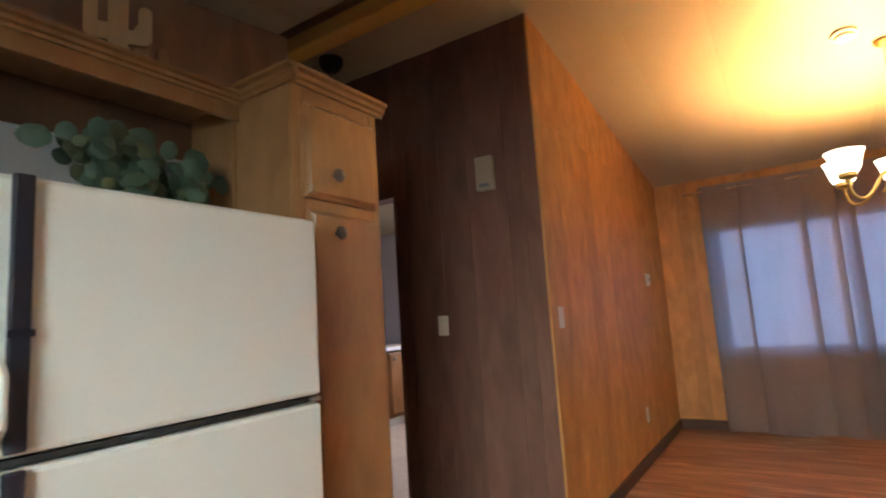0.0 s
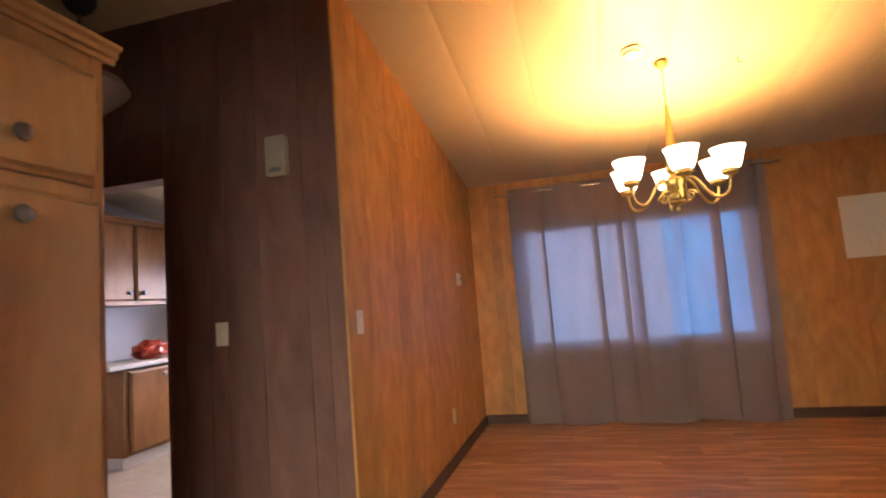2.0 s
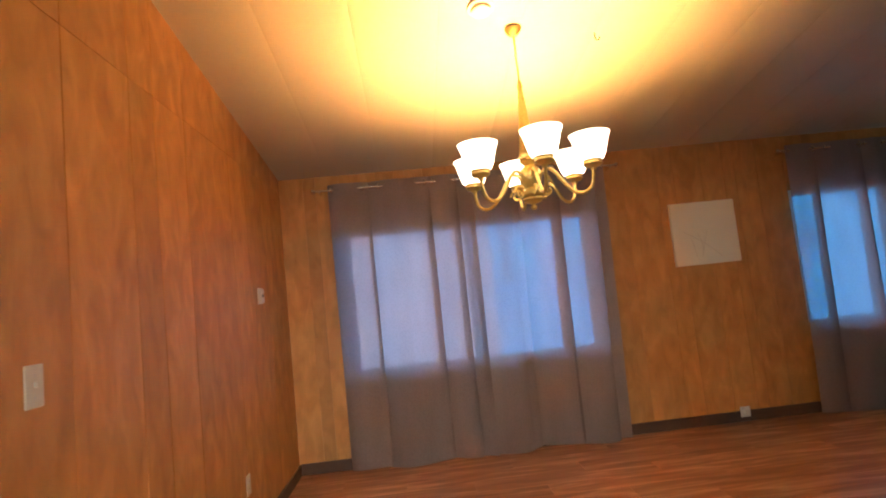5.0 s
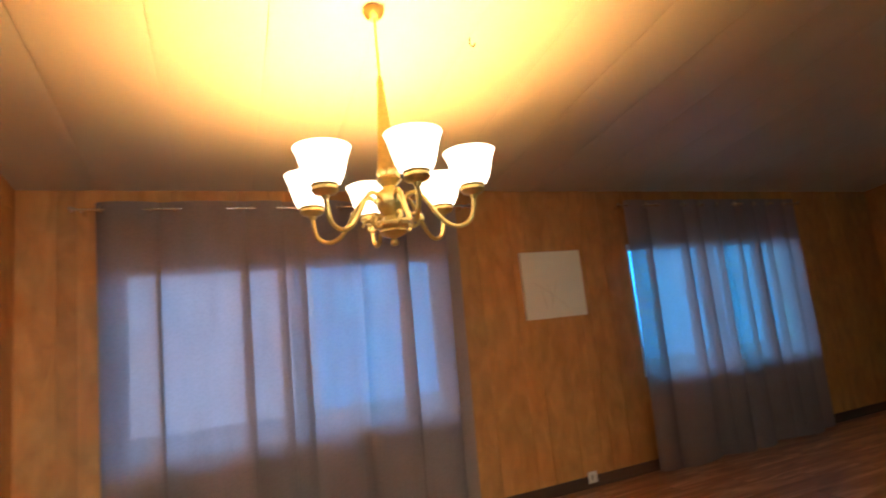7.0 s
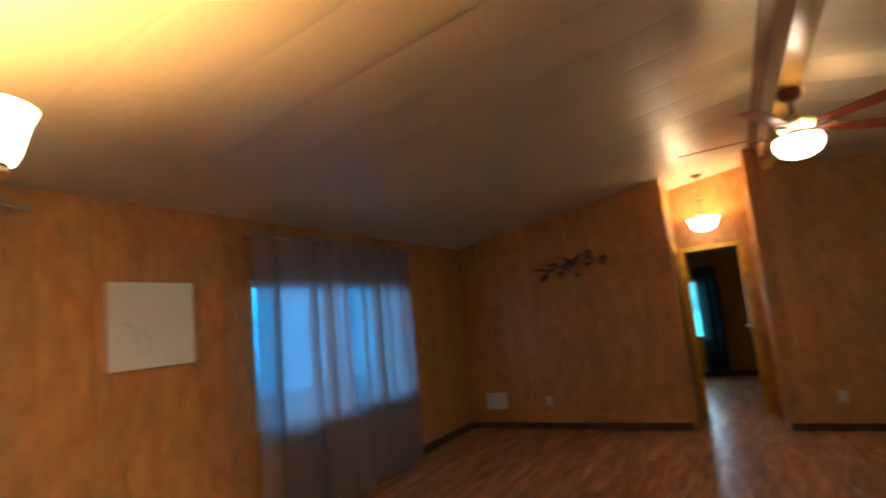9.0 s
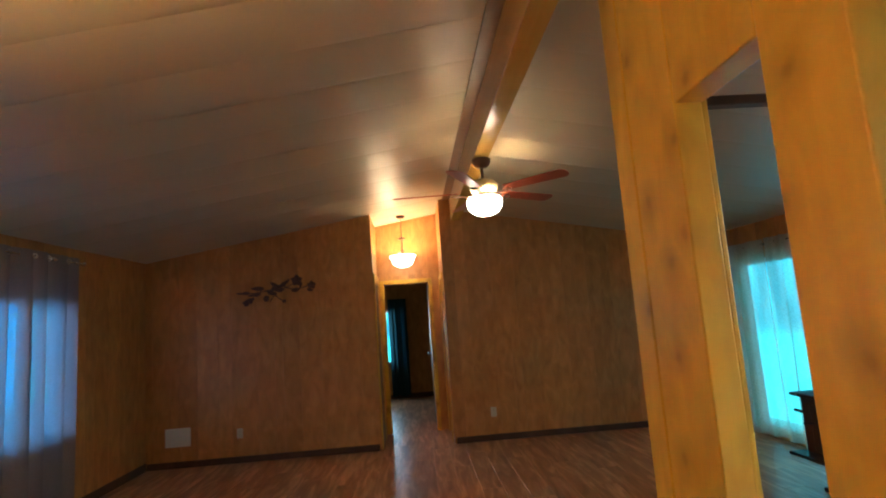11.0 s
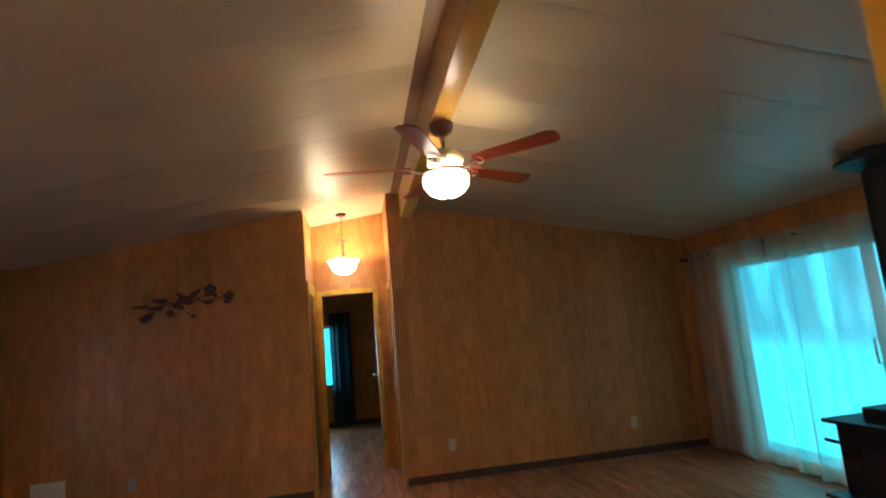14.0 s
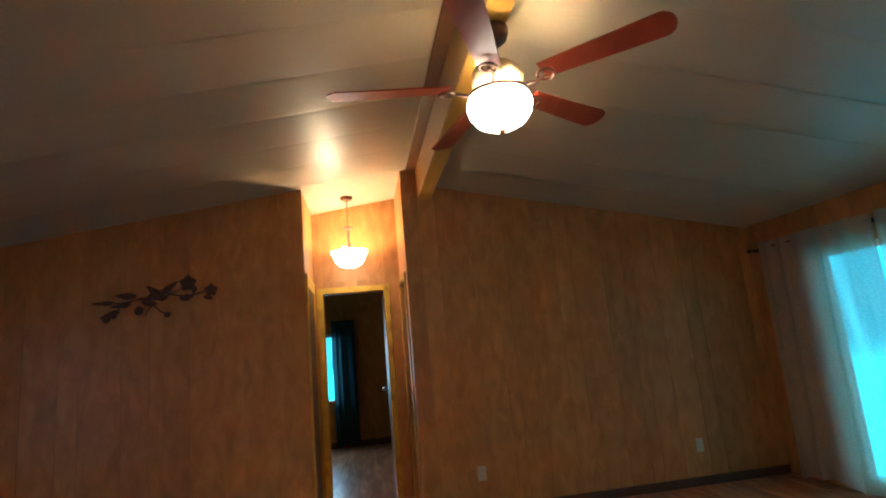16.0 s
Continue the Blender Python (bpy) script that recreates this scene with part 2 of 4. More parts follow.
TANWOOD = wood("cutout_wood", (0.36, 0.22, 0.12), (0.46, 0.30, 0.17), (0.54, 0.37, 0.22), 0.6, 2, 0, 0.1, 50)
LEAF = plain("dusty_leaf", (0.065, 0.115, 0.075), 0.6, 0, 90, 0.55)
LEAFPALE = plain("pale_leaf", (0.13, 0.16, 0.085), 0.6, 0, 90, 0.5)
STEM = plain("plant_stem", (0.07, 0.06, 0.03), 0.7)
WICKER = plain("red_wicker", (0.20, 0.065, 0.03), 0.7, 0, 120, 0.4, 0.6)
REDBAG = plain("red_plastic", (0.42, 0.045, 0.02), 0.3)
CURTAIN = fabric("grey_curtain", (0.37, 0.292, 0.278), 0.42, 0.08)
TEAL = fabric("teal_curtain", (0.04, 0.09, 0.10), 0.4)
SHEER = fabric("white_sheer", (0.90, 0.84, 0.70), 0.45, 0.50, 500)
SHADE = glow("opal_shade", (1.0, 0.86, 0.62), 5.0)
BOWL = glow("opal_bowl", (1.0, 0.87, 0.66), 10.0)
DOME = plain("unlit_glass", (0.34, 0.27, 0.25), 0.3)
GRASS = plain("frosty_ground", (0.75, 0.78, 0.76), 0.9, 0, 3, 0.4)
# Glow colours are tuned to tint the curtains, standing in for daylight.
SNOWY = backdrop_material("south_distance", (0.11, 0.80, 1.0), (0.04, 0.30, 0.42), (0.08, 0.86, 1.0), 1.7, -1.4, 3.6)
NORTHB = backdrop_material("north_blue_glow", (0.0, 0.41, 1.0), (0.0, 0.20, 0.54), (0.0, 0.32, 0.84), 6.4, -2.0, 6.0)
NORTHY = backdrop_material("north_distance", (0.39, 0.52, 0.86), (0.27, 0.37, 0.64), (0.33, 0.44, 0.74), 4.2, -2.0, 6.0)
glass, gnt, gbs = tree("window_glass")
gbs.inputs["Base Color"].default_value = (0.95, 0.98, 1.0, 1)
gbs.inputs["Roughness"].default_value, gbs.inputs["Transmission Weight"].default_value, gbs.inputs["IOR"].default_value = 0.0, 1.0, 1.05


# ---- shapes ----
def ngon(bm, pts):
    return bm.faces.new([bm.verts.new(p) for p in pts])


def add_box(bm, x0, x1, y0, y1, z0, z1, bev=0.0):
    b = bmesh.new()
    bmesh.ops.create_cube(b, size=1, matrix=Matrix.Translation(((x0 + x1) / 2, (y0 + y1) / 2, (z0 + z1) / 2)) @ Matrix.Diagonal((x1 - x0, y1 - y0, z1 - z0, 1)))
    if bev:
        bmesh.ops.bevel(b, geom=b.edges[:], offset=bev, segments=2, affect="EDGES", profile=0.5)
    join(bm, b)


def join(bm, b, m=None):
    tmp = bpy.data.meshes.new("tmp")
    if m is not None:
        bmesh.ops.transform(b, matrix=m, verts=b.verts[:])
    b.to_mesh(tmp)
    b.free()
    bm.from_mesh(tmp)
    bpy.data.meshes.remove(tmp)


def boxbm(x0, x1, y0, y1, z0, z1, bev=0.0):
    bm = bmesh.new()
    add_box(bm, x0, x1, y0, y1, z0, z1, bev)
    return bm


def lathe(profile, n=24, bm=None, center=(0, 0)):
    """A turned body from (radius, height) pairs."""
    bm = bm or bmesh.new()
    rings = []
    for r, z in profile:
        rings.append([bm.verts.new((center[0] + max(r, 1e-4) * math.cos(2 * math.pi * k / n), center[1] + max(r, 1e-4) * math.sin(2 * math.pi * k / n), z)) for k in range(n)])
    for a, b in zip(rings, rings[1:]):
        for k in range(n):
            bm.faces.new((a[k], a[(k + 1) % n], b[(k + 1) % n], b[k]))
    return bm


def tube(points, r, n=8, bm=None, taper=1.0):
    """A round bar along points."""
    bm = bm or bmesh.new()
    pts = [Vector(p) for p in points]
    rings = []
    side = None
    for i, p in enumerate(pts):
        d = (pts[min(i + 1, len(pts) - 1)] - pts[max(i - 1, 0)]).normalized()
        if side is None:
            side = d.orthogonal().normalized()
        side = (side - d * side.dot(d)).normalized()
        up = d.cross(side)
        rr = r * (1 + (taper - 1) * i / max(len(pts) - 1, 1))
        rings.append([bm.verts.new(p + side * rr * math.cos(2 * math.pi * k / n) + up * rr * math.sin(2 * math.pi * k / n)) for k in range(n)])
    for a, b in zip(rings, rings[1:]):
        for k in range(n):
            bm.faces.new((a[k], a[(k + 1) % n], b[(k + 1) % n], b[k]))
    bm.faces.new(rings[0][::-1])
    bm.faces.new(rings[-1])
    return bm


def prism(pts, h, axis="z", at=0.0):
    """A flat outline given as pairs, pushed out by h."""
    bm = bmesh.new()
    def put(a, b, c):
        return {"z": (a, b, c), "x": (c, a, b), "y": (a, c, b)}[axis]
    lo = [bm.verts.new(put(a, b, at)) for a, b in pts]
    hi = [bm.verts.new(put(a, b, at + h)) for a, b in pts]
    bm.faces.new(lo)
    bm.faces.new(hi)
    n = len(pts)
    for k in range(n):
        bm.faces.new((lo[k], lo[(k + 1) % n], hi[(k + 1) % n], hi[k]))
    return bm


def mesh_of(name, bm, mat, smooth=False):
    bmesh.ops.recalc_face_normals(bm, faces=bm.faces[:])
    me = bpy.data.meshes.new(name)
    bm.to_mesh(me)
    bm.free()
    if mat:
        me.materials.append(mat)
    if smooth:
        me.polygons.foreach_set("use_smooth", [True] * len(me.polygons))
        me.set_sharp_from_angle(angle=radians(40))
    return me


def part(name, bm, mat, parent, label="", smooth=False):
    ob = new(name, mesh_of(name, bm, mat, smooth))
    ob.parent = parent
    return tagged(ob, label)


def thing(name, at, label, category, group=""):
    ob = new(name)
    ob.empty_display_size = 0.1
    ob.matrix_world = at if isinstance(at, Matrix) else Matrix.Translation(at)
    return tagged(ob, label, category, group)


def structure(name, bm, mat, label="", smooth=False):
    return tagged(new(name, mesh_of(name, bm, mat, smooth)), label, kind="structure")


# ---- walls with openings, and the boards on them ----
def cut_rects(a0, a1, tops, holes):
    """Upright strips of a wall between a0 and a1 whose top follows tops, less the holes (a0, a1, z0, z1): (a, b, z0, z top at a, z top at b)."""
    cuts = sorted({a0, a1, *[h for hole in holes for h in hole[:2] if a0 < h < a1]})
    if a0 < RIDGE < a1 and tops is top:
        cuts = sorted({*cuts, RIDGE})
    out = []
    for a, b in zip(cuts, cuts[1:]):
        mid = (a + b) / 2
        inside = [h for h in holes if h[0] < mid < h[1]]
        ta, tb = tops(a + 1e-6), tops(b - 1e-6)
        if not inside:
            out.append((a, b, 0.0, ta, tb))
        for h in inside:
            if h[2] > 0.01:
                out.append((a, b, 0.0, h[2], h[2]))
            if h[3] < min(ta, tb) - 0.01:
                out.append((a, b, h[3], ta, tb))
    return out


def strip(bm, axis, f0, f1, a, b, z0, ta, tb, edge=0.0):
    """One upright slab between f0 and f1 across the wall, a and b along it; edge: how far the face's rim is cut back."""
    def put(f, u, z):
        return (f, u, z) if axis == "x" else (u, f, z)
    back = [bm.verts.new(put(f0, *p)) for p in ((a, z0), (b, z0), (b, tb), (a, ta))]
    if edge:
        s = edge
        m = f1 - math.copysign(edge * 0.8, f1 - f0)
        midr = [bm.verts.new(put(m, *p)) for p in ((a, z0), (b, z0), (b, tb), (a, ta))]
        front = [bm.verts.new(put(f1, *p)) for p in ((a + s, z0), (b - s, z0), (b - s, tb), (a + s, ta))]
        rings = [back, midr, front]
    else:
        front = [bm.verts.new(put(f1, *p)) for p in ((a, z0), (b, z0), (b, tb), (a, ta))]
        rings = [back, front]
    bm.faces.new(back)
    bm.faces.new(rings[-1])
    for p, q in zip(rings, rings[1:]):
        for k in range(4):
            bm.faces.new((p[k], p[(k + 1) % 4], q[(k + 1) % 4], q[k]))


def wall(name, axis, face, out, a0, a1, tops, holes=(), mat=None, thick=0.10):
    """A wall slab whose room side lies at face; out: +1 or -1, the way its back goes."""
    bm = bmesh.new()
    for a, b, z0, ta, tb in cut_rects(a0, a1, tops, holes):
        strip(bm, axis, face + out * thick, face, a, b, z0, ta + 0.04, tb + 0.04)
    return structure(name, bm, mat or PANEL)


BOARDS = []


def boards(owner, axis, face, out, a0, a1, tops, holes=(), widths=(0.205, 0.102, 0.203, 0.305, 0.153, 0.254), z0=0.0, mat=None, start=0):
    """Grooved panelling on a wall, laid later: each board a piece of its own."""
    BOARDS.append((owner, axis, face, out, a0, a1, tops, holes, widths, z0, mat or PANEL, start))


def lay_boards():
    for owner, axis, face, out, a0, a1, tops, holes, widths, z0, mat, start in BOARDS:
        a, k = a0, start
        while a < a1 - 0.01:
            b = min(a + widths[k % len(widths)], a1)
            if a1 - b < 0.05:
                b = a1
            k += 1
            for p, q, zb, ta, tb in cut_rects(a, b, tops, holes):
                if q - p < 0.012:
                    continue
                bm = bmesh.new()
                strip(bm, axis, face, face - out * 0.006, p + 0.0014, q - 0.0014, max(zb, z0), ta, tb, 0.0018)
                part("panel_board", bm, mat, owner)
            a = b


def baseboard(name, axis, face, out, a0, a1, h=0.09):
    bm = bmesh.new()
    lo, hi = sorted((face - out * 0.007, face - out * 0.021))
    if axis == "x":
        add_box(bm, lo, hi, a0, a1, 0.001, h, 0.003)
    else:
        add_box(bm, a0, a1, lo, hi, 0.001, h, 0.003)
    return structure(name, bm, BASE, "dark brown wooden baseboard")


WIN1 = (-0.56, 1.54, 0.72, 1.93)
WIN2 = (3.37, 5.52, 0.72, 1.93)
WIN3 = (-3.9, -2.6, 1.0, 1.9)
SLIDER = (4.05, 6.30, 0.06, 1.893)
KITWIN = (-0.65, 0.65, 1.02, 1.92)
HDOOR = (2.47, 3.08, 0.0, 2.02)
UDOOR = (-2.86, -2.062, 0.0, 2.03)
BEDWIN = (3.12, 4.2, 0.67, 1.75)

w_n = wall("wall_north", "y", YN, 1, XFAR, XBED + 0.2, lambda x: top_n(YN), [WIN1, WIN2, WIN3])
boards(w_n, "y", YN, 1, XW, XE, lambda x: top_n(YN) + 0.002, [WIN1, WIN2])
w_s = wall("wall_south", "y", YS, -1, XFAR, XBED + 0.2, lambda x: top_s(YS), [SLIDER, KITWIN])
boards(w_s, "y", YS, -1, XK, XE, lambda x: top_s(YS) + 0.002, [SLIDER, KITWIN])
w_w = wall("wall_west", "x", XW, -1, YD, YN, top)
boards(w_w, "x", XW, -1, YD - 0.006, YN - 0.006, lambda y: 2.30, (), (0.305, 0.408, 0.204, 0.305, 0.61))
boards(w_w, "x", XW, -1, YD - 0.006, YN - 0.006, top, (), (0.305, 0.408, 0.204, 0.305, 0.61), 2.303)
w_p = wall("wall_passage", "y", YD, 1, XFAR, XW - 0.1, lambda x: top_n(YD), [UDOOR], SHADEPANEL)
boards(w_p, "y", YD, 1, -3.6, XW, lambda x: top_n(YD), [UDOOR], (0.153, 0.102, 0.203, 0.254, 0.102), 0.0, SHADEPANEL)
w_e = wall("wall_east_north", "x", XE, 1, HALL1, YN, top)
boards(w_e, "x", XE, 1, HALL1, YN - 0.006, top, (), start=2)
w_e2 = wall("wall_east_south", "x", XE, 1, YS, HALL0, top)
boards(w_e2, "x", XE, 1, YS + 0.006, 2.0, top, (), start=1)
boards(w_e2, "x", XE, 1, 2.0, HALL0, lambda y: 2.78, (), (0.153,))
w_k = wall("wall_kitchen", "x", XK, -1, YS, 1.85, lambda y: min(top(y), 2.63), (), TANPANEL, 0.09)
w_far = wall("wall_far_west", "x", XFAR, -1, YS, YN, top, (), PAINT)
w_h = wall("wall_hall_end", "x", XH, 1, HALL0, HALL1, top_n, [HDOOR])
boards(w_h, "x", XH, 1, HALL0 + 0.006, HALL1 - 0.006, lambda y: 2.14, [HDOOR], (0.12, 0.16, 0.16))
boards(w_h, "x", XH, 1, HALL0 + 0.006, HALL1 - 0.006, top_n, [HDOOR], (0.153, 0.203, 0.153), 2.144)
w_hl = wall("wall_hall_north", "y", HALL1, 1, XE + 0.1, XH, lambda x: top_n(HALL1), [])
boards(w_hl, "y", HALL1, 1, XE, XH, lambda x: top_n(HALL1), [])
HR = (7.22, 7.80, 0.0, 2.03)
w_hr = wall("wall_hall_south", "y", HALL0, -1, XE + 0.1, XH, lambda x: top_n(HALL0), [HR])
boards(w_hr, "y", HALL0, -1, XE, XH, lambda x: top_n(HALL0) - 0.12, [HR])
wall("wall_bedroom_end", "x", XBED, 1, YS, YN, top, [BEDWIN])
wall("wall_bedroom_north", "y", 4.6, 1, XH, XBED, lambda x: top_n(4.6))
wall("wall_bedroom_south", "y", 0.6, -1, XH, XBED, lambda x: top_s(0.6))
wall("wall_side_room", "x", XH, 1, YS, HALL0 - 0.1, top)

baseboard("baseboard_north", "y", YN, 1, XW + 0.02, XE - 0.02)
baseboard("baseboard_west", "x", XW, -1, YD + 0.02, YN - 0.022)
baseboard("baseboard_east_a", "x", XE, 1, HALL1 + 0.02, YN - 0.022, 0.075)
baseboard("baseboard_east_b", "x", XE, 1, YS + 0.02, HALL0 - 0.02, 0.075)
baseboard("baseboard_passage", "y", YD, 1, -2.05, XW - 0.02)

# painted lining of the utility room
lining = bmesh.new()
for a, b, z0, ta, tb in cut_rects(XFAR + 0.01, XW - 0.125, lambda x: top_n(YN), [WIN3]):
    strip(lining, "y", YN - 0.002, YN - 0.014, a, b, z0, ta, tb)
for a, b, z0, ta, tb in cut_rects(YD + 0.12, YN - 0.016, top, []):
    strip(lining, "x", XW - 0.102, XW - 0.114, a, b, z0, ta, tb)
for a, b, z0, ta, tb in cut_rects(XFAR + 0.01, XW - 0.125, lambda x: top_n(YD + 0.11), [UDOOR]):
    strip(lining, "y", YD + 0.102, YD + 0.114, a, b, z0, ta, tb)
structure("wall_utility_lining", lining, PAINT, "grey-white painted utility room walls")
jamb = structure("trim_utility_door", boxbm(UDOOR[1] - 0.014, UDOOR[1] + 0.001, YD - 0.008, YD + 0.116, 0, UDOOR[3], 0.002), SHADEPANEL, "dark wooden door lining")
part("lining", boxbm(UDOOR[0] - 0.001, UDOOR[0] + 0.014, YD - 0.008, YD + 0.116, 0, UDOOR[3], 0.002), SHADEPANEL, jamb)
part("lining", boxbm(UDOOR[0] + 0.015, UDOOR[1] - 0.015, YD - 0.008, YD + 0.116, UDOOR[3] - 0.014, UDOOR[3], 0.002), SHADEPANEL, jamb)

# thin corner strips where two panelled walls meet
for nm, x, y in (("trim_corner_a", XW + 0.004, YD - 0.004),):
    structure(nm, boxbm(x - 0.010, x + 0.003, y - 0.003, y + 0.010, 0.0, top_n(YD) - 0.002, 0.002), PANEL)

# ---- floors ----
structure("floor", boxbm(XW - 0.1, XBED, YS - 0.1, YN + 0.1, -0.12, -0.012), BASE)
structure("floor_utility", boxbm(XFAR, XW - 0.1, YS, YN, -0.12, -0.004), VINYL, "pale marbled vinyl flooring")
fl = structure("floor_boards", boxbm(XW - 0.1, XBED, YS - 0.1, YN + 0.1, -0.0119, -0.009), BASE, "red-brown laminate plank flooring")


def lay_floor():
    """Laminate planks along x, staggered; full ones share one mesh."""
    W, L = 0.19, 1.26
    shared = {}
    row = 0
    y = YS + 0.01
    while y < YN:
        w = min(W, YN - y)
        x = XW - (row * 0.47 % L)
        end = XE + 0.9
        while x < end:
            a, b = max(x, XW), min(x + L, end)
            if b - a > 0.03:
                key = (round(b - a, 3), round(w, 3))
                if key not in shared:
                    bm = bmesh.new()
                    e = 0.0015
                    lo = [bm.verts.new(p) for p in ((0, 0, -0.009), (b - a, 0, -0.009), (b - a, w, -0.009), (0, w, -0.009))]
                    md = [bm.verts.new(p) for p in ((0, 0, -0.0015), (b - a, 0, -0.0015), (b - a, w, -0.0015), (0, w, -0.0015))]
                    hi = [bm.verts.new(p) for p in ((e, e, 0), (b - a - e, e, 0), (b - a - e, w - e, 0), (e, w - e, 0))]
                    bm.faces.new(hi)
                    for p, q in ((lo, md), (md, hi)):
                        for k in range(4):
                            bm.faces.new((p[k], p[(k + 1) % 4], q[(k + 1) % 4], q[k]))
                    shared[key] = mesh_of("plank", bm, LAMINATE)
                ob = new("plank", shared[key])
                ob.parent = fl
                ob.location = (a, y, 0)
            x += L
        y += W
        row += 1


structure("floor_bedroom", boxbm(XE + 0.9, XBED, YS, YN, -0.0089, -0.001), LAMINATE, "dark laminate floor of the bedroom")


# ---- ceilings: panels that bow a little between their seams ----
def ceiling(name, y0, y1, tops):
    bm = bmesh.new()
    step, x = 0.4445, -0.2
    while x > XFAR:
        x -= step
    rng = random.Random(4)
    while x < XBED:
        sag = rng.uniform(0.0016, 0.0034)
        cols = []
        for u in (0.004, 0.02, 0.12, 0.25, 0.5, 0.75, 0.88, 0.98, 0.996):
            dz = -sag * (1 - (2 * u - 1) ** 2) + (0.0014 if u in (0.004, 0.996) else 0)
            col = []
            for i in range(13):
                y = y0 + (y1 - y0) * i / 12
                wob = 0.0032 * noise.noise((x * 3 + u * 2.3, y * 2.1, 0.3)) + 0.0008 * noise.noise((x * 9 + u * 6.0, y * 5.0, 2.3))
                col.append(bm.verts.new((x + u * step, y, tops(y) + dz + wob)))
            cols.append(col)
        for a, b in zip(cols, cols[1:]):
            for i in range(12):
                bm.faces.new((a[i], a[i + 1], b[i + 1], b[i]))
        x += step
    ob = structure(name, bm, CEIL, "off-white satin ceiling panels with narrow seams", True)
    slab = bmesh.new()
    ngon(slab, [(XFAR, y0, tops(y0) + 0.008), (XBED, y0, tops(y0) + 0.008), (XBED, y1, tops(y1) + 0.008), (XFAR, y1, tops(y1) + 0.008)])
    top_f = [(XFAR, y0, tops(y0) + 0.1), (XBED, y0, tops(y0) + 0.1), (XBED, y1, tops(y1) + 0.1), (XFAR, y1, tops(y1) + 0.1)]
    ngon(slab, top_f)
    structure(name + "_slab", slab, CEIL)


ceiling("ceiling_north", RIDGE - 0.02, YN + 0.1, top_n)
ceiling("ceiling_south", YS - 0.1, RIDGE + 0.02, top_s)

# ---- ridge beam ----
beam = thing("ridge_beam", (0, 0, 0), "long brown-stained wooden ridge beam under the ceiling", "beam")
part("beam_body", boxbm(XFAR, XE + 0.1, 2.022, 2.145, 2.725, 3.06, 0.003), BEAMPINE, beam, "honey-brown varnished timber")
part("beam_soffit", boxbm(XFAR, XE + 0.1, 2.026, 2.141, 2.719, 2.7249, 0.002), LITSOFFIT, beam, "glossy varnished underside, lightened for the fan's glow")
part("ceiling_trim", boxbm(XFAR, XE + 0.1, 2.1455, 2.235, 2.992, 3.012, 0.003), BEAMWOOD, beam, "dark stained strip against the ceiling")
part("ceiling_trim", boxbm(XFAR, XE + 0.1, 1.985, 2.0215, 2.80, 2.835, 0.003), BEAMWOOD, beam, "dark stained strip against the ceiling")


# ---- pine partition with a tall narrow opening ----
pw = thing("partition", (0, 0, 0), "knotty pine partition with a tall narrow opening", "partition")
part("board", boxbm(1.805, 1.910, 1.982, 2.052, 0, 2.716, 0.004), PINE, pw)
part("board", boxbm(1.555, 1.799, 1.982, 2.051, 0, 2.716, 0.004), PINE, pw)
part("groove", boxbm(1.7992, 1.8048, 1.985, 2.044, 0, 2.71), BASE, pw, "dark joint between boards")
part("board", boxbm(1.07, 1.255, 1.982, 2.051, 0, 2.716, 0.004), PINE, pw)
part("header", boxbm(1.257, 1.553, 1.982, 2.051, 1.955, 2.716, 0.004), PINE, pw)
part("casing", boxbm(1.562, 1.65, 1.964, 1.9815, 0, 2.05, 0.005), PINE, pw)
part("casing", boxbm(1.16, 1.247, 1.964, 1.9815, 0, 2.05, 0.005), PINE, pw)
part("casing", boxbm(1.248, 1.561, 1.964, 1.9815, 1.965, 2.05, 0.005), PINE, pw)


structure("trim_kitchen_rail", boxbm(1.87, 1.91, YS, 1.981, 2.07, 2.10, 0.004), BASE, "dark wooden rail from the partition to the wall")

# ---- windows ----
def window(name, x0, x1, z0, z1, face, out, split=None):
    """A vinyl window set into a wall that runs along x."""
    ob = structure(name, boxbm(x0, x1, *sorted((face + out * 0.02, face + out * 0.09)), z0, z0 + 0.05, 0.006), VINYLW, "white vinyl sliding window")
    y0, y1 = sorted((face + out * 0.02, face + out * 0.09))
    for b in ((x0, x1, z1 - 0.05, z1), (x0, x0 + 0.05, z0 + 0.051, z1 - 0.051), (x1 - 0.05, x1, z0 + 0.051, z1 - 0.051)):
        part("window_frame", boxbm(b[0], b[1], y0, y1, b[2], b[3], 0.006), VINYLW, ob)
    m = split or (x0 + x1) / 2
    part("mullion", boxbm(m - 0.03, m + 0.03, y0 + 0.005, y1 - 0.005, z0 + 0.051, z1 - 0.051, 0.004), VINYLW, ob)
    for a, b in ((x0 + 0.05, m - 0.031), (m + 0.031, x1 - 0.05)):
        g = part("pane", boxbm(a, b, (y0 + y1) / 2 - 0.002, (y0 + y1) / 2 + 0.002, z0 + 0.05, z1 - 0.05), glass, ob)
        g.visible_shadow = False
    return ob


window("window_1", *WIN1, YN, 1)
window("window_2", *WIN2, YN, 1)
# unseen window, added to let light into the utility room
window("window_3", *WIN3, YN, 1)
window("window_4", *KITWIN, YS, -1)
sd = window("sliding_door", *SLIDER, YS, -1, 4.835)
sd["label"] = "white vinyl sliding glass patio door"
hnd = part("door_handle", tube([(4.838, YS - 0.015, 1.17), (4.838, YS + 0.035, 1.155), (4.838, YS + 0.035, 0.985), (4.838, YS - 0.015, 0.97)], 0.009), IRON, sd, "black pull handle")
bw = structure("window_5", boxbm(XBED + 0.02, XBED + 0.08, BEDWIN[0], BEDWIN[1], BEDWIN[2], BEDWIN[2] + 0.05, 0.005), VINYLW, "bedroom window")
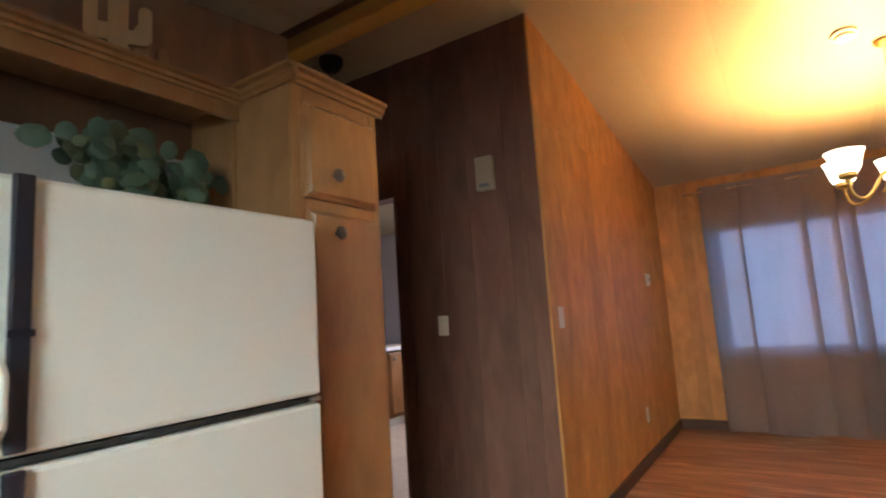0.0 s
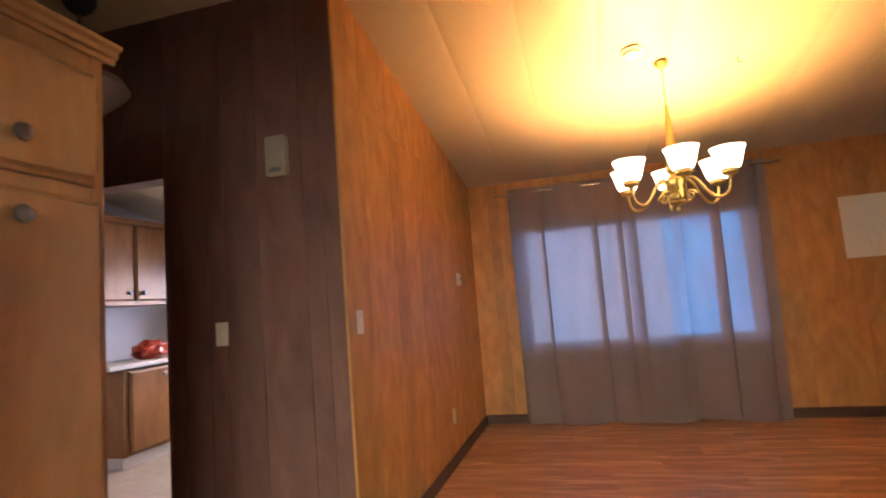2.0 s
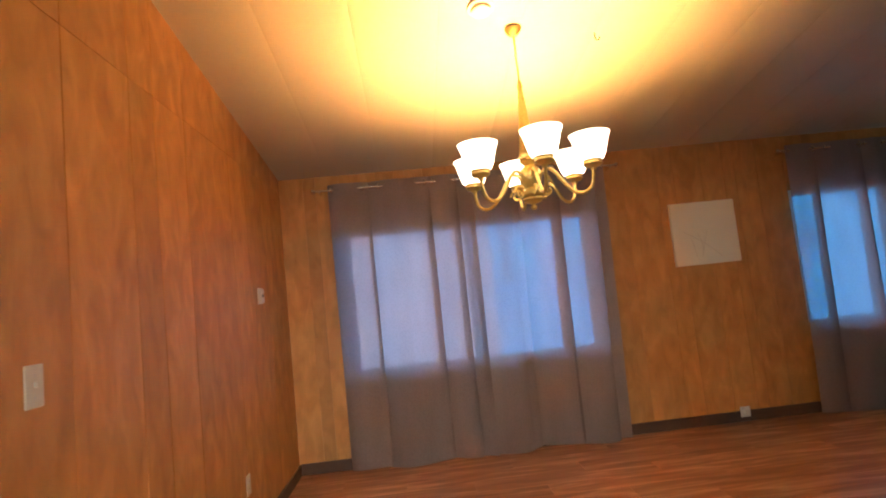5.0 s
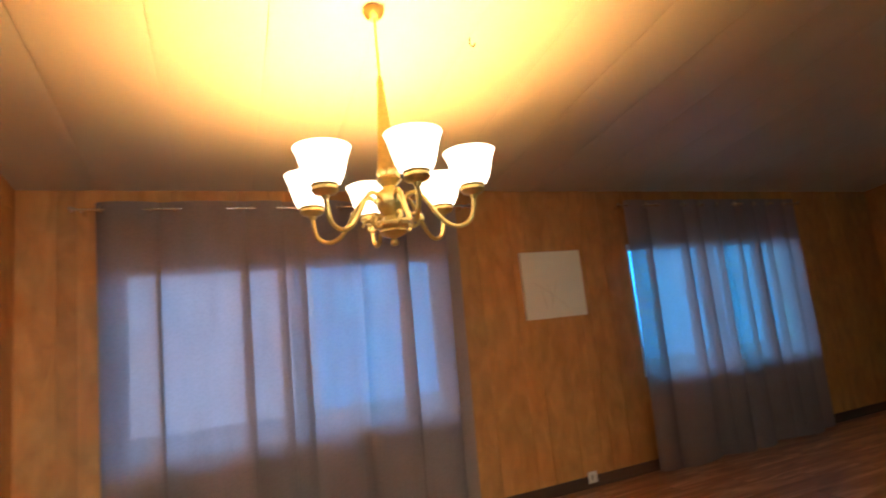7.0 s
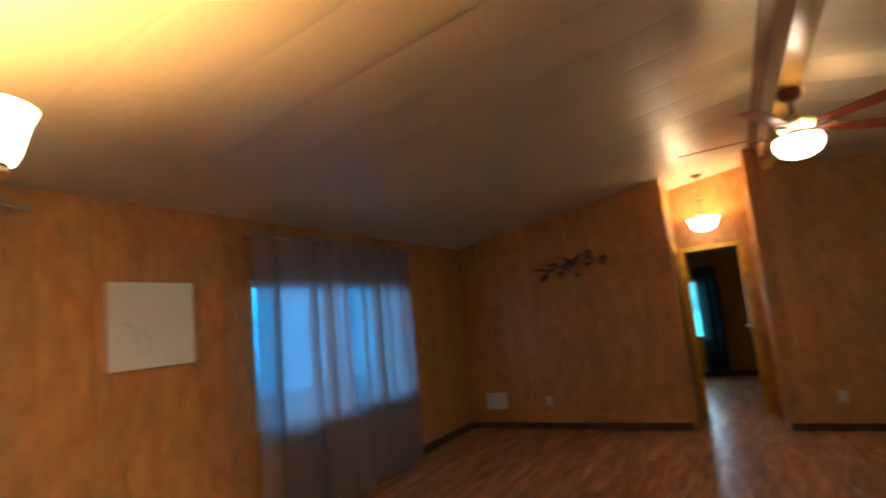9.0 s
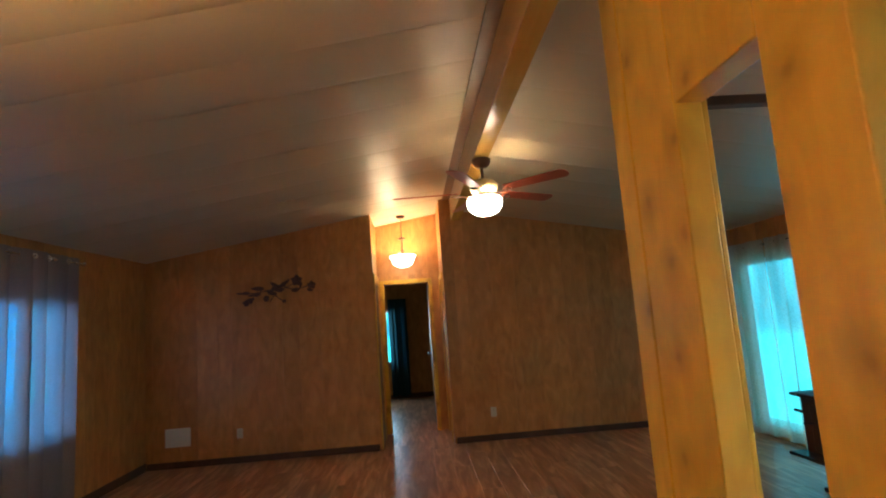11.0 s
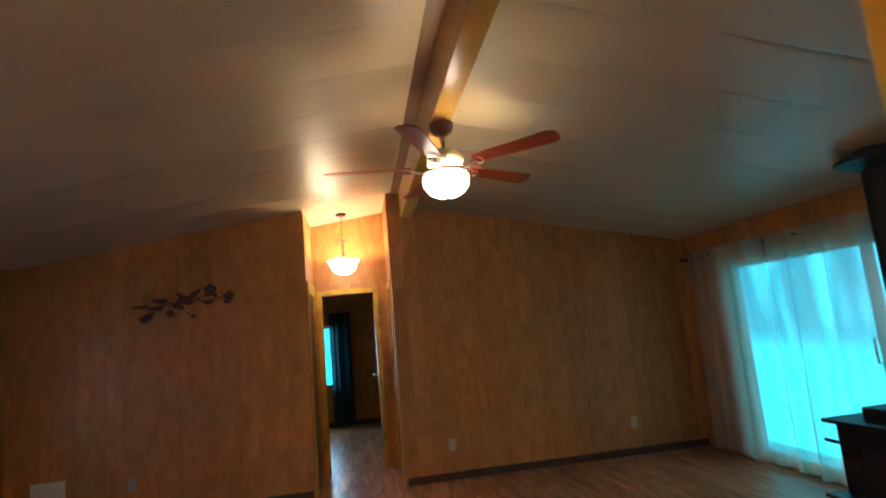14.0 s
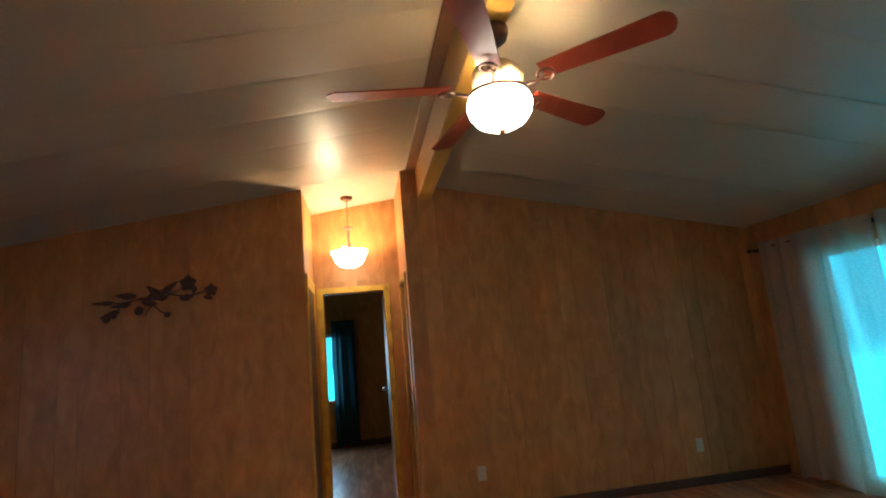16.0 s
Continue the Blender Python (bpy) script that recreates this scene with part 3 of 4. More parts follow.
part("window_frame", boxbm(XBED + 0.02, XBED + 0.08, BEDWIN[0], BEDWIN[1], BEDWIN[3] - 0.05, BEDWIN[3], 0.005), VINYLW, bw)


window_light("kitchen_daylight", look((0.0, YS - 0.75, 2.15), (-0.15, YS + 1.0, 1.66)), 1.8, 1.0, 115.0, (0.80, 1.0, 0.92), 95)
# added pinkish fill lamp at the unseen utility room window
window_light("utility_fill", look((-3.25, YN + 0.12, 1.45), (-3.35, YN - 1, 0.95)), 1.2, 0.8, 32.0, (1.0, 0.86, 0.78))

window_light("bedroom_daylight", look((XBED + 0.12, 3.66, 1.25), (XBED - 1, 3.4, 0.75)), 1.0, 1.0, 9.0, (0.55, 0.82, 1.0))

# ---- outside ----
ground = structure("ground", boxbm(-60, 60, -60, 60, -1.0, -0.62), GRASS, "pale frosty yard")
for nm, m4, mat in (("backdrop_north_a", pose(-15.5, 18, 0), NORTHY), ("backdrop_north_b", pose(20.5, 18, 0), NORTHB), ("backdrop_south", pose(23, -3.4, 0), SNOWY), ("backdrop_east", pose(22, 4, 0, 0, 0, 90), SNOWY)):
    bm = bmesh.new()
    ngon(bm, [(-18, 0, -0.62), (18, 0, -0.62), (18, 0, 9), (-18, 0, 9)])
    ob = structure(nm, bm, mat, "glowing backdrop of a blurred yard with trees")
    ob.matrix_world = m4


# ---- curtains ----
def fold_line(u, seed, n, depth):
    """Depth of a hanging cloth at u (0 to 1): n folds, of uneven width."""
    w = u + 0.075 * math.sin(u * 6.0 + seed) + 0.03 * math.sin(u * 15.0 + seed * 2)
    p = math.sin(2 * math.pi * n * w + seed)
    return depth * (math.copysign(abs(p) ** 1.25, p) + 0.10 * math.sin(6 * math.pi * n * w + seed))


def cloth(x0, x1, ztop, zbot, folds, depth, seed, flare=1.0, lean=0.0, hem=0.012, lap=0.0):
    """One hanging curtain panel along x, in folds that open towards the hem."""
    bm = bmesh.new()
    nx, nz = int(folds * 22), 26
    grid = []
    for j in range(nz + 1):
        v = j / nz
        row = []
        for i in range(nx + 1):
            u = i / nx
            mid = (x0 + x1) / 2
            x = x0 + (x1 - x0) * u
            x = mid + (x - mid) * (1 + (flare - 1) * v) + lean * v
            w = u + 0.075 * math.sin(u * 6.0 + seed) + 0.03 * math.sin(u * 15.0 + seed * 2)
            x += lap * min(u, 1 - u, 0.08) / 0.08 * (x1 - x0) / folds / 6.28 * math.cos(6.283 * folds * w + seed + 0.5)
            d = fold_line(u + 0.012 * v * math.sin(seed + 5 * u), seed, folds, depth * (0.75 + 0.45 * v))
            d += 0.006 * noise.noise((u * 9, v * 4, seed)) + 0.010 * v * noise.noise((u * folds * 2.7, v * 0.8, seed + 4))
            z = ztop + (zbot - ztop) * v + (hem * math.sin(u * 11 + seed) if v > 0.99 else 0)
            row.append(bm.verts.new((x, d, z)))
        grid.append(row)
    for j in range(nz):
        for i in range(nx):
            bm.faces.new((grid[j][i], grid[j][i + 1], grid[j + 1][i + 1], grid[j + 1][i]))
    return bm


def curtain_set(name, y, rod, panels, zrod, ztop, zbot, mat, label, facing, group, depth=0.045, rodmat=None, lap=1.8, back=0.0):
    """A rod with its panels; every panel is a thing of its own."""
    rodt = thing(name + "_rod", (0, y + back * facing, zrod), "thin metal curtain rod with ball finials on the wall", "curtain rod", "curtain rods")
    part("rod", tube([(rod[0], 0, 0), (rod[1], 0, 0)], 0.009, 10), rodmat or STEEL, rodt, smooth=True)
    for e in rod:
        part("finial", lathe([(0.0, -0.02), (0.012, -0.018), (0.02, 0), (0.012, 0.018), (0, 0.02)], 12, None, (e, 0)), rodmat or STEEL, rodt, smooth=True)
    for e in (rod[0] + 0.05, (rod[0] + rod[1]) / 2, rod[1] - 0.05):
        a, b = sorted((-0.006 * facing, (0.092 - back) * facing))
        part("bracket", boxbm(e - 0.007, e + 0.007, a, b, -0.02, 0.008, 0.002), rodmat or STEEL, rodt)
    for x0, x1, folds, seed, flare, lean in panels:
        c = thing("curtain", (0, y, 0), label, "curtain", group)
        part("cloth", cloth(x0, x1, ztop, zbot, folds, depth, seed, flare, lean, 0.012, lap), mat, c, smooth=True)
        last = None
        for i in range(1, 400):
            u = i / 400
            side = fold_line(u, seed, folds, depth * 0.75) > back * facing
            if last is not None and side != last:
                w = u + 0.075 * math.sin(u * 6.0 + seed) + 0.03 * math.sin(u * 15.0 + seed * 2)
                x = x0 + (x1 - x0) * u + lap * min(u, 1 - u, 0.08) / 0.08 * (x1 - x0) / folds / 6.28 * math.cos(6.283 * folds * w + seed + 0.5)
                bm = bmesh.new()
                ring = [(0.005 * math.cos(q), 0.021 + 0.006 * math.sin(q)) for q in [2 * math.pi * k / 8 for k in range(9)]]
                lathe([(r, h) for h, r in ring], 18, bm)
                bmesh.ops.transform(bm, matrix=pose(x, back * facing, zrod, 0, 90, 35 if side else -35), verts=bm.verts[:])
                part("grommet", bm, rodmat or STEEL, c, smooth=True)
            last = side


GREYLAB = "grey cloth grommet curtain hanging over a window"
curtain_set("window_curtain", YN - 0.105, (-0.76, 1.80), ((-0.645, 0.55, 3.5, 0.7, 0.98, 0.0), (0.51, 1.69, 3.0, 2.1, 0.96, -0.03)), 2.27, 2.318, 0.014, CURTAIN, GREYLAB, 1, "grey curtains", rodmat=NICKEL, lap=1.5, back=-0.018)
curtain_set("window_curtain", YN - 0.105, (3.25, 5.62), ((3.320, 4.46, 4.0, 1.4, 1.02, -0.04), (4.42, 5.54, 4.0, 3.3, 0.97, -0.03)), 2.26, 2.308, 0.014, CURTAIN, GREYLAB, 1, "grey curtains", rodmat=NICKEL, lap=1.9, back=-0.018)
curtain_set("door_curtain", YS + 0.11, (4.45, 6.93), ((5.63, 6.78, 4.5, 0.4, 1.0, 0.02), (4.52, 5.60, 4.5, 2.6, 1.0, 0.04)), 2.025, 2.075, 0.05, SHEER, "white sheer lace curtain before the patio door", -1, "sheer curtains", 0.03, IRON, 0.9, 0.030)


# ---- chandelier ----
def chandelier(at, roof):
    c = thing("chandelier", at, "brass six-arm chandelier with lit white glass shades", "chandelier")
    h = roof - at[2]
    part("canopy", lathe([(0, h - 0.04), (0.02, h - 0.04), (0.038, h - 0.02), (0.046, h), (0.0, h)], 20), BRASS, c, smooth=True)
    part("chain", tube([(0, 0, 0.70), (0, 0, h - 0.04)], 0.004, 6), BRASS, c)
    for k in range(8):
        z = 0.735 + k * (h - 0.8) / 8
        bm = bmesh.new()
        bmesh.ops.create_cone(bm, cap_ends=False, segments=10, radius1=0.011, radius2=0.011, depth=0.005, matrix=pose(0, 0, z + 0.012, 90, 0, 90 * (k % 2)))
        part("link", bm, BRASS, c)
    part("shaft", lathe([(0, 0.70), (0.008, 0.70), (0.011, 0.68), (0.016, 0.67), (0.012, 0.65), (0.016, 0.62), (0.022, 0.54), (0.030, 0.44), (0.038, 0.35), (0.044, 0.31), (0.050, 0.29), (0.044, 0.275), (0.050, 0.262), (0.034, 0.245), (0.026, 0.235)], 20), BRASS, c, smooth=True)
    part("body", lathe([(0.026, 0.235), (0.05, 0.215), (0.060, 0.185), (0.056, 0.15), (0.036, 0.125), (0.030, 0.118), (0.045, 0.105), (0.066, 0.092), (0.066, 0.078), (0.05, 0.066), (0.055, 0.056), (0.045, 0.044), (0.02, 0.034), (0.009, 0.029), (0.015, 0.021), (0.017, 0.011), (0.010, 0.002), (0, 0)], 24), BRASS, c, smooth=True)
    R = 0.325
    for k in range(6):
        a = radians(29 + 60 * k)
        def out(r, z):
            return (r * math.cos(a), r * math.sin(a), z)
        key = [(0.040, 0.150), (0.070, 0.195), (0.105, 0.200), (0.140, 0.165), (0.175, 0.110), (0.215, 0.062), (0.260, 0.045), (0.300, 0.062), (0.318, 0.100), (0.325, 0.150)]
        pts = []
        for i in range(len(key) - 1):
            p0, p1, p2, p3 = (Vector(key[min(max(j, 0), len(key) - 1)]) for j in (i - 1, i, i + 1, i + 2))
            for q in range(3):
                t = q / 3
                v = 0.5 * ((2 * p1) + (p2 - p0) * t + (2 * p0 - 5 * p1 + 4 * p2 - p3) * t * t + (3 * p1 - p0 - 3 * p2 + p3) * t ** 3)
                pts.append(out(*v))
        arm = part("arm", tube(pts + [out(R, 0.158)], 0.0088, 8), BRASS, c, smooth=True)
        curl = [out(0.085 + 0.036 * math.cos(t) * (1 - t / 11), 0.088 + 0.036 * math.sin(t) * (1 - t / 11)) for t in [0.35 * i for i in range(22)]]
        part("scroll", tube(curl, 0.0065, 6), BRASS, arm, smooth=True)
        cx, cy = R * math.cos(a), R * math.sin(a)
        part("cup", lathe([(0, 0.145), (0.012, 0.147), (0.016, 0.16), (0.038, 0.166), (0.048, 0.178), (0.044, 0.190), (0.049, 0.198), (0, 0.198)], 18, None, (cx, cy)), BRASS, arm, smooth=True)
        part("shade", lathe([(0.044, 0.196), (0.056, 0.202), (0.068, 0.225), (0.078, 0.26), (0.088, 0.30), (0.101, 0.33), (0.098, 0.331), (0.084, 0.30), (0.074, 0.26), (0.064, 0.225), (0.052, 0.206), (0.0, 0.200)], 28, None, (cx, cy)), SHADE, arm, "lit white opal glass", smooth=True)
        lamp("chandelier_bulb", (at[0] + cx, at[1] + cy, at[2] + 0.275), CHANDELIER_W)
    return c


chandelier((0.652, 4.137, 1.708), top_n(4.137) - 0.006)

# ---- ceiling fan ----
fan = thing("ceiling_fan", (4.44, 2.080, 2.26), "five-blade ceiling fan with a lit opal bowl under the beam", "ceiling fan")
part("canopy", lathe([(0, 0.458), (0.068, 0.458), (0.074, 0.456), (0.073, 0.432), (0.062, 0.405), (0.042, 0.388), (0.02, 0.382), (0, 0.382)], 24), BRONZE, fan, smooth=True)
part("downrod", tube([(0, 0, 0.27), (0, 0, 0.39)], 0.012, 10), BRONZE, fan, smooth=True)
part("motor", lathe([(0, 0.295), (0.03, 0.295), (0.045, 0.285), (0.085, 0.278), (0.102, 0.262), (0.106, 0.235), (0.098, 0.208), (0.08, 0.195), (0.05, 0.190), (0, 0.19)], 28), CREAM, fan, "cream enamelled housing", smooth=True)
for k in range(5):
    a = radians(84 + 36 + 72 * k)
    bm = bmesh.new()
    bmesh.ops.create_uvsphere(bm, u_segments=14, v_segments=8, radius=1, matrix=pose(0.082 * math.cos(a), 0.082 * math.sin(a), 0.222, 0, 35, math.degrees(a)) @ Matrix.Diagonal((0.030, 0.040, 0.046, 1)))
    part("motor_lobe", bm, CREAM, fan, smooth=True)
part("motor_band", lathe([(0.03, 0.191), (0.062, 0.186), (0.066, 0.165), (0.060, 0.150), (0.045, 0.142), (0.03, 0.12), (0.0, 0.115)], 28), BRONZE, fan, smooth=True)
part("rim", lathe([(0.120, 0.160), (0.130, 0.158), (0.132, 0.150), (0.128, 0.145), (0.121, 0.148), (0.120, 0.160)], 32), BRONZE, fan, "dark bronze rim", smooth=True)
for k in range(3):
    a = radians(20 + 120 * k)
    part("rim_arm", tube([(0.055 * math.cos(a), 0.055 * math.sin(a), 0.16), (0.10 * math.cos(a), 0.10 * math.sin(a), 0.15), (0.124 * math.cos(a), 0.124 * math.sin(a), 0.152)], 0.007, 6), BRONZE, fan, smooth=True)
part("bowl", lathe([(0.123, 0.146), (0.134, 0.132), (0.139, 0.108), (0.131, 0.070), (0.104, 0.034), (0.064, 0.012), (0.02, 0.004), (0, 0.004)], 32), BOWL, fan, "lit white glass", smooth=True)
part("bowl_knob", lathe([(0, 0.004), (0.012, 0.002), (0.014, -0.008), (0.006, -0.016), (0, -0.018)], 12), BRONZE, fan, smooth=True)
for k in range(5):
    a = 84 + 72 * k
    m = pose(0, 0, 0, 0, 0, a)
    bm = bmesh.new()
    outl = []
    for i in range(9):
        t = math.pi * (i / 8 - 0.5)
        outl.append((0.665 + 0.05 * math.cos(t), 0.066 * math.sin(t)))
    outl = [(0.20, -0.048)] + outl + [(0.20, 0.048)]
    b = prism(outl, 0.006)
    join(bm, b, m @ pose(0, 0, 0.190, -11, 0, 0))
    bl = part("blade", bm, BLADE, fan, "red-brown wooden blade")
    bm = tube([m @ Vector(p) for p in ((0.09, 0, 0.17), (0.13, 0, 0.160), (0.17, 0.012, 0.163), (0.215, 0.0, 0.170))], 0.008, 6)
    ring = [m @ Vector((0.215 + 0.034 * math.cos(t), 0.034 * math.sin(t), 0.1715 - 0.19 * 0.034 * math.sin(t))) for t in [2 * math.pi * i / 14 for i in range(15)]]
    tube(ring, 0.006, 6, bm)
    part("blade_iron", bm, BRONZE, bl, "dark bronze bracket", smooth=True)
for k in range(3):
    a = radians(80 + 120 * k)
    lamp("fan_bulb", (4.44 + 0.108 * math.cos(a), 2.080 + 0.108 * math.sin(a), 2.26 + 0.138), FAN_W / 3, HALLWARM, radius=0.012)

# ---- hall pendant ----
pen = thing("pendant_lamp", (7.52, 2.787, 2.205), "hanging bronze pendant with a lit white glass bowl", "pendant lamp")
hz = top_n(2.787) - 0.006 - 2.205
part("canopy", lathe([(0, hz - 0.03), (0.045, hz - 0.03), (0.06, hz - 0.012), (0.062, hz), (0, hz)], 20), BRONZE, pen, smooth=True)
part("chain", tube([(0, 0, 0.42), (0, 0, hz - 0.03)], 0.005, 6), BRONZE, pen)
part("collar", lathe([(0, 0.425), (0.02, 0.42), (0.05, 0.40), (0.052, 0.393), (0.02, 0.385), (0, 0.384)], 18), BRONZE, pen, smooth=True)
part("stem", lathe([(0, 0.385), (0.010, 0.38), (0.014, 0.32), (0.010, 0.27), (0.018, 0.25), (0.018, 0.14), (0, 0.14)], 12), BRONZE, pen, smooth=True)
for k in range(3):
    a = radians(30 + 120 * k)
    part("scroll_arm", tube([(0.012 * math.cos(a), 0.012 * math.sin(a), 0.25), (0.06 * math.cos(a), 0.06 * math.sin(a), 0.20), (0.12 * math.cos(a), 0.12 * math.sin(a), 0.205), (0.158 * math.cos(a), 0.158 * math.sin(a), 0.175)], 0.006, 6), BRONZE, pen, smooth=True)
part("bowl", lathe([(0.172, 0.165), (0.176, 0.16), (0.150, 0.12), (0.135, 0.07), (0.10, 0.035), (0.05, 0.015), (0, 0.010), (0, 0.018), (0.05, 0.023), (0.096, 0.042), (0.130, 0.075), (0.145, 0.122), (0.168, 0.163)], 32), BOWL, pen, "lit white glass", smooth=True)
part("finial", lathe([(0, 0.012), (0.012, 0.008), (0.012, -0.004), (0, -0.012)], 10), BRONZE, pen, smooth=True)
lamp("pendant_bulb", (7.52, 2.787, 2.205 + 0.13), HALL_W, HALLWARM, radius=0.05)

# ---- unlit pendant of the passage ----
pp = thing("pendant_lamp", (-2.33, 2.55, 2.33), "unlit pendant with a frosted glass dome shade", "pendant lamp")
pz = top_n(2.55) - 0.006 - 2.33
part("canopy", lathe([(0, pz - 0.09), (0.03, pz - 0.09), (0.062, pz - 0.065), (0.078, pz - 0.03), (0.078, pz), (0, pz)], 20), IRON, pp, smooth=True)
part("downrod", tube([(0, 0, 0.22), (0, 0, pz - 0.02)], 0.008, 8), BRONZE, pp, smooth=True)
part("shade", lathe([(0, 0.23), (0.10, 0.225), (0.19, 0.18), (0.225, 0.13), (0.22, 0.12), (0.16, 0.06), (0.10, 0.01), (0.04, 0.0), (0, 0)], 28), DOME, pp, smooth=True)

# ---- smoke detector and hook ----
sdm = pose(0.455, 3.944, top_n(3.944) - 0.006, math.degrees(math.atan(-0.16)), 0, 0)
smoke = thing("smoke_detector", sdm, "round cream plastic smoke detector on the ceiling", "smoke detector")
part("base", lathe([(0, 0), (0.068, 0), (0.068, -0.012), (0.055, -0.018), (0, -0.018)], 24), IVORY, smoke, smooth=True)
part("cap", lathe([(0.052, -0.018), (0.05, -0.032), (0.036, -0.040), (0, -0.041)], 24), IVORY, smoke, smooth=True)
hook = thing("ceiling_hook", (1.13, 4.22, top_n(4.22) - 0.006), "small dark metal hook in the ceiling", "hook")
part("hook", tube([(0, 0, 0), (0, 0, -0.03)] + [(0.012 - 0.012 * math.cos(t), 0, -0.03 - 0.012 * math.sin(t)) for t in [0.4 * i for i in range(10)]], 0.003, 6), IRON, hook, smooth=True)


# ---- small fittings on the walls ----
def on_wall(axis, face, out, a, z):
    """A pose on a wall: local x along it, y out of it into the room, z up."""
    if axis == "x":
        return pose(face - out * 0.006, a, z, 0, 0, 90 if out > 0 else -90)
    return pose(a, face - out * 0.006, z, 0, 0, 180 if out > 0 else 0)


def outlet(m, mat=None, label="ivory plastic wall outlet"):
    o = thing("outlet", m, label, "outlet", "wall outlets")
    part("plate", boxbm(-0.035, 0.035, 0, 0.006, -0.057, 0.057, 0.003), mat or IVORY, o)
    for dz in (-0.02, 0.02):
        s = part("socket", boxbm(-0.016, 0.016, 0.005, 0.008, dz - 0.013, dz + 0.013, 0.003), mat or IVORY, o)
        for dx in (-0.006, 0.006):
            part("slot", boxbm(dx - 0.001, dx + 0.001, 0.0078, 0.0084, dz - 0.005, dz + 0.006), GASKET, s)
    part("screw", boxbm(-0.003, 0.003, 0.0055, 0.0068, -0.003, 0.003, 0.001), STEEL, o)
    return o


def switch(m, label, mat=None):
    o = thing("light_switch", m, label, "light switch", "light switches")
    part("plate", boxbm(-0.036, 0.036, 0, 0.006, -0.058, 0.058, 0.003), mat or IVORY, o)
    part("toggle", boxbm(-0.005, 0.005, 0.005, 0.016, -0.004, 0.012, 0.002), mat or IVORY, o)
    for dz in (-0.03, 0.03):
        part("screw", boxbm(-0.003, 0.003, 0.0055, 0.0066, dz - 0.003, dz + 0.003, 0.001), STEEL, o)
    return o


outlet(on_wall("x", XE, 1, 4.82, 0.335))
outlet(on_wall("x", XE, 1, 1.80, 0.335))
outlet(on_wall("x", XE, 1, -0.19, 0.335))
outlet(on_wall("x", XW, -1, 4.62, 0.36))
switch(on_wall("x", XW, -1, 2.94, 1.183), "ivory plastic toggle switch on pine panelling")
switch(on_wall("y", YD, 1, -1.745, 1.175), "ivory plastic toggle switch on the passage wall")
th = thing("thermostat", on_wall("x", XW, -1, 5.105, 1.44), "small white plastic thermostat on pine panelling", "thermostat")
part("base", boxbm(-0.042, 0.042, 0, 0.01, -0.055, 0.055, 0.004), WHITEP, th)
part("cover", boxbm(-0.036, 0.036, 0.01, 0.026, -0.048, 0.048, 0.006), WHITEP, th)
part("dial", lathe([(0, 0.006), (0.012, 0.006), (0.012, 0), (0, 0)], 14), PEWTER, th).matrix_basis = pose(0.012, 0.026, 0.0, -90, 0, 0)
ch = thing("door_chime", on_wall("y", YD, 1, -1.38, 2.03), "tan plastic door chime box on the wall", "door chime")
part("cover", boxbm(-0.055, 0.055, 0, 0.045, -0.10, 0.10, 0.008), TANP, ch)
part("grille", boxbm(-0.035, 0.035, 0.0445, 0.047, -0.085, -0.06, 0.001), PEWTER, ch)
for k in range(4):
    part("slot", boxbm(-0.03, 0.03, 0.0465, 0.0475, -0.082 + k * 0.006, -0.080 + k * 0.006), GASKET, ch)
vt = thing("wall_vent", on_wall("x", XE, 1, 5.53, 0.345), "white metal return vent low on the wall", "vent")
part("frame", boxbm(-0.145, 0.145, 0, 0.012, -0.105, 0.105, 0.004), WHITEP, vt)
for k in range(9):
    part("slat", boxbm(-0.12, 0.12, 0.0115, 0.016, -0.083 + k * 0.02, -0.070 + k * 0.02, 0.002), WHITEP, vt)
ot = thing("outlet", on_wall("y", YN - 0.021, 1, 2.665, 0.085), "white outlet box with a plugged night light", "outlet")
part("plate", boxbm(-0.042, 0.042, 0, 0.012, -0.042, 0.042, 0.004), WHITEP, ot)
part("plug", boxbm(-0.022, 0.022, 0.012, 0.042, -0.02, 0.026, 0.006), WHITEP, ot)

# ---- canvas on the north wall ----
cv = thing("canvas", on_wall("y", YN, 1, 2.545, 1.625), "square cream canvas with faint drawn lines", "picture")
part("stretched_cloth", boxbm(-0.29, 0.29, 0.0, 0.032, -0.272, 0.272, 0.004), CANVAS, cv)
for x0, z0, x1, z1 in ((-0.02, 0.02, 0.05, -0.2), (0.07, 0.0, 0.03, -0.15), (-0.12, -0.21, 0.2, 0.02), (0.1, -0.2, 0.13, -0.05)):
    pts = [(x0 + (x1 - x0) * u, 0.0325, z0 + (z1 - z0) * u + 0.02 * math.sin(3 * u)) for u in [i / 8 for i in range(9)]]
    part("drawn_line", tube(pts, 0.0022, 4), SKETCH, cv)

# ---- metal branch on the east wall ----
dec = thing("wall_decoration", on_wall("x", XE, 1, 4.347, 1.995), "brown metal branch with leaves, berries and flowers", "wall decoration")


def leaf(bm, m, l, w, curl=0.2):
    rows = []
    for i in range(6):
        u = i / 5
        ww = w * math.sin(math.pi * (0.06 + 0.9 * u) ** 0.8)
        rows.append([bm.verts.new(m @ Vector((l * u, s * ww / 2, curl * w * abs(s) + 0.12 * l * math.sin(u * 2.6)))) for s in (-1, 0, 1)])
    for a, b in zip(rows, rows[1:]):
        for k in range(2):
            bm.faces.new((a[k], a[k + 1], b[k + 1], b[k]))


def twig(points, r=0.006):
    part("branch", tube([(x, 0.022, z) for x, z in points], r, 6), RUST, dec, smooth=True)


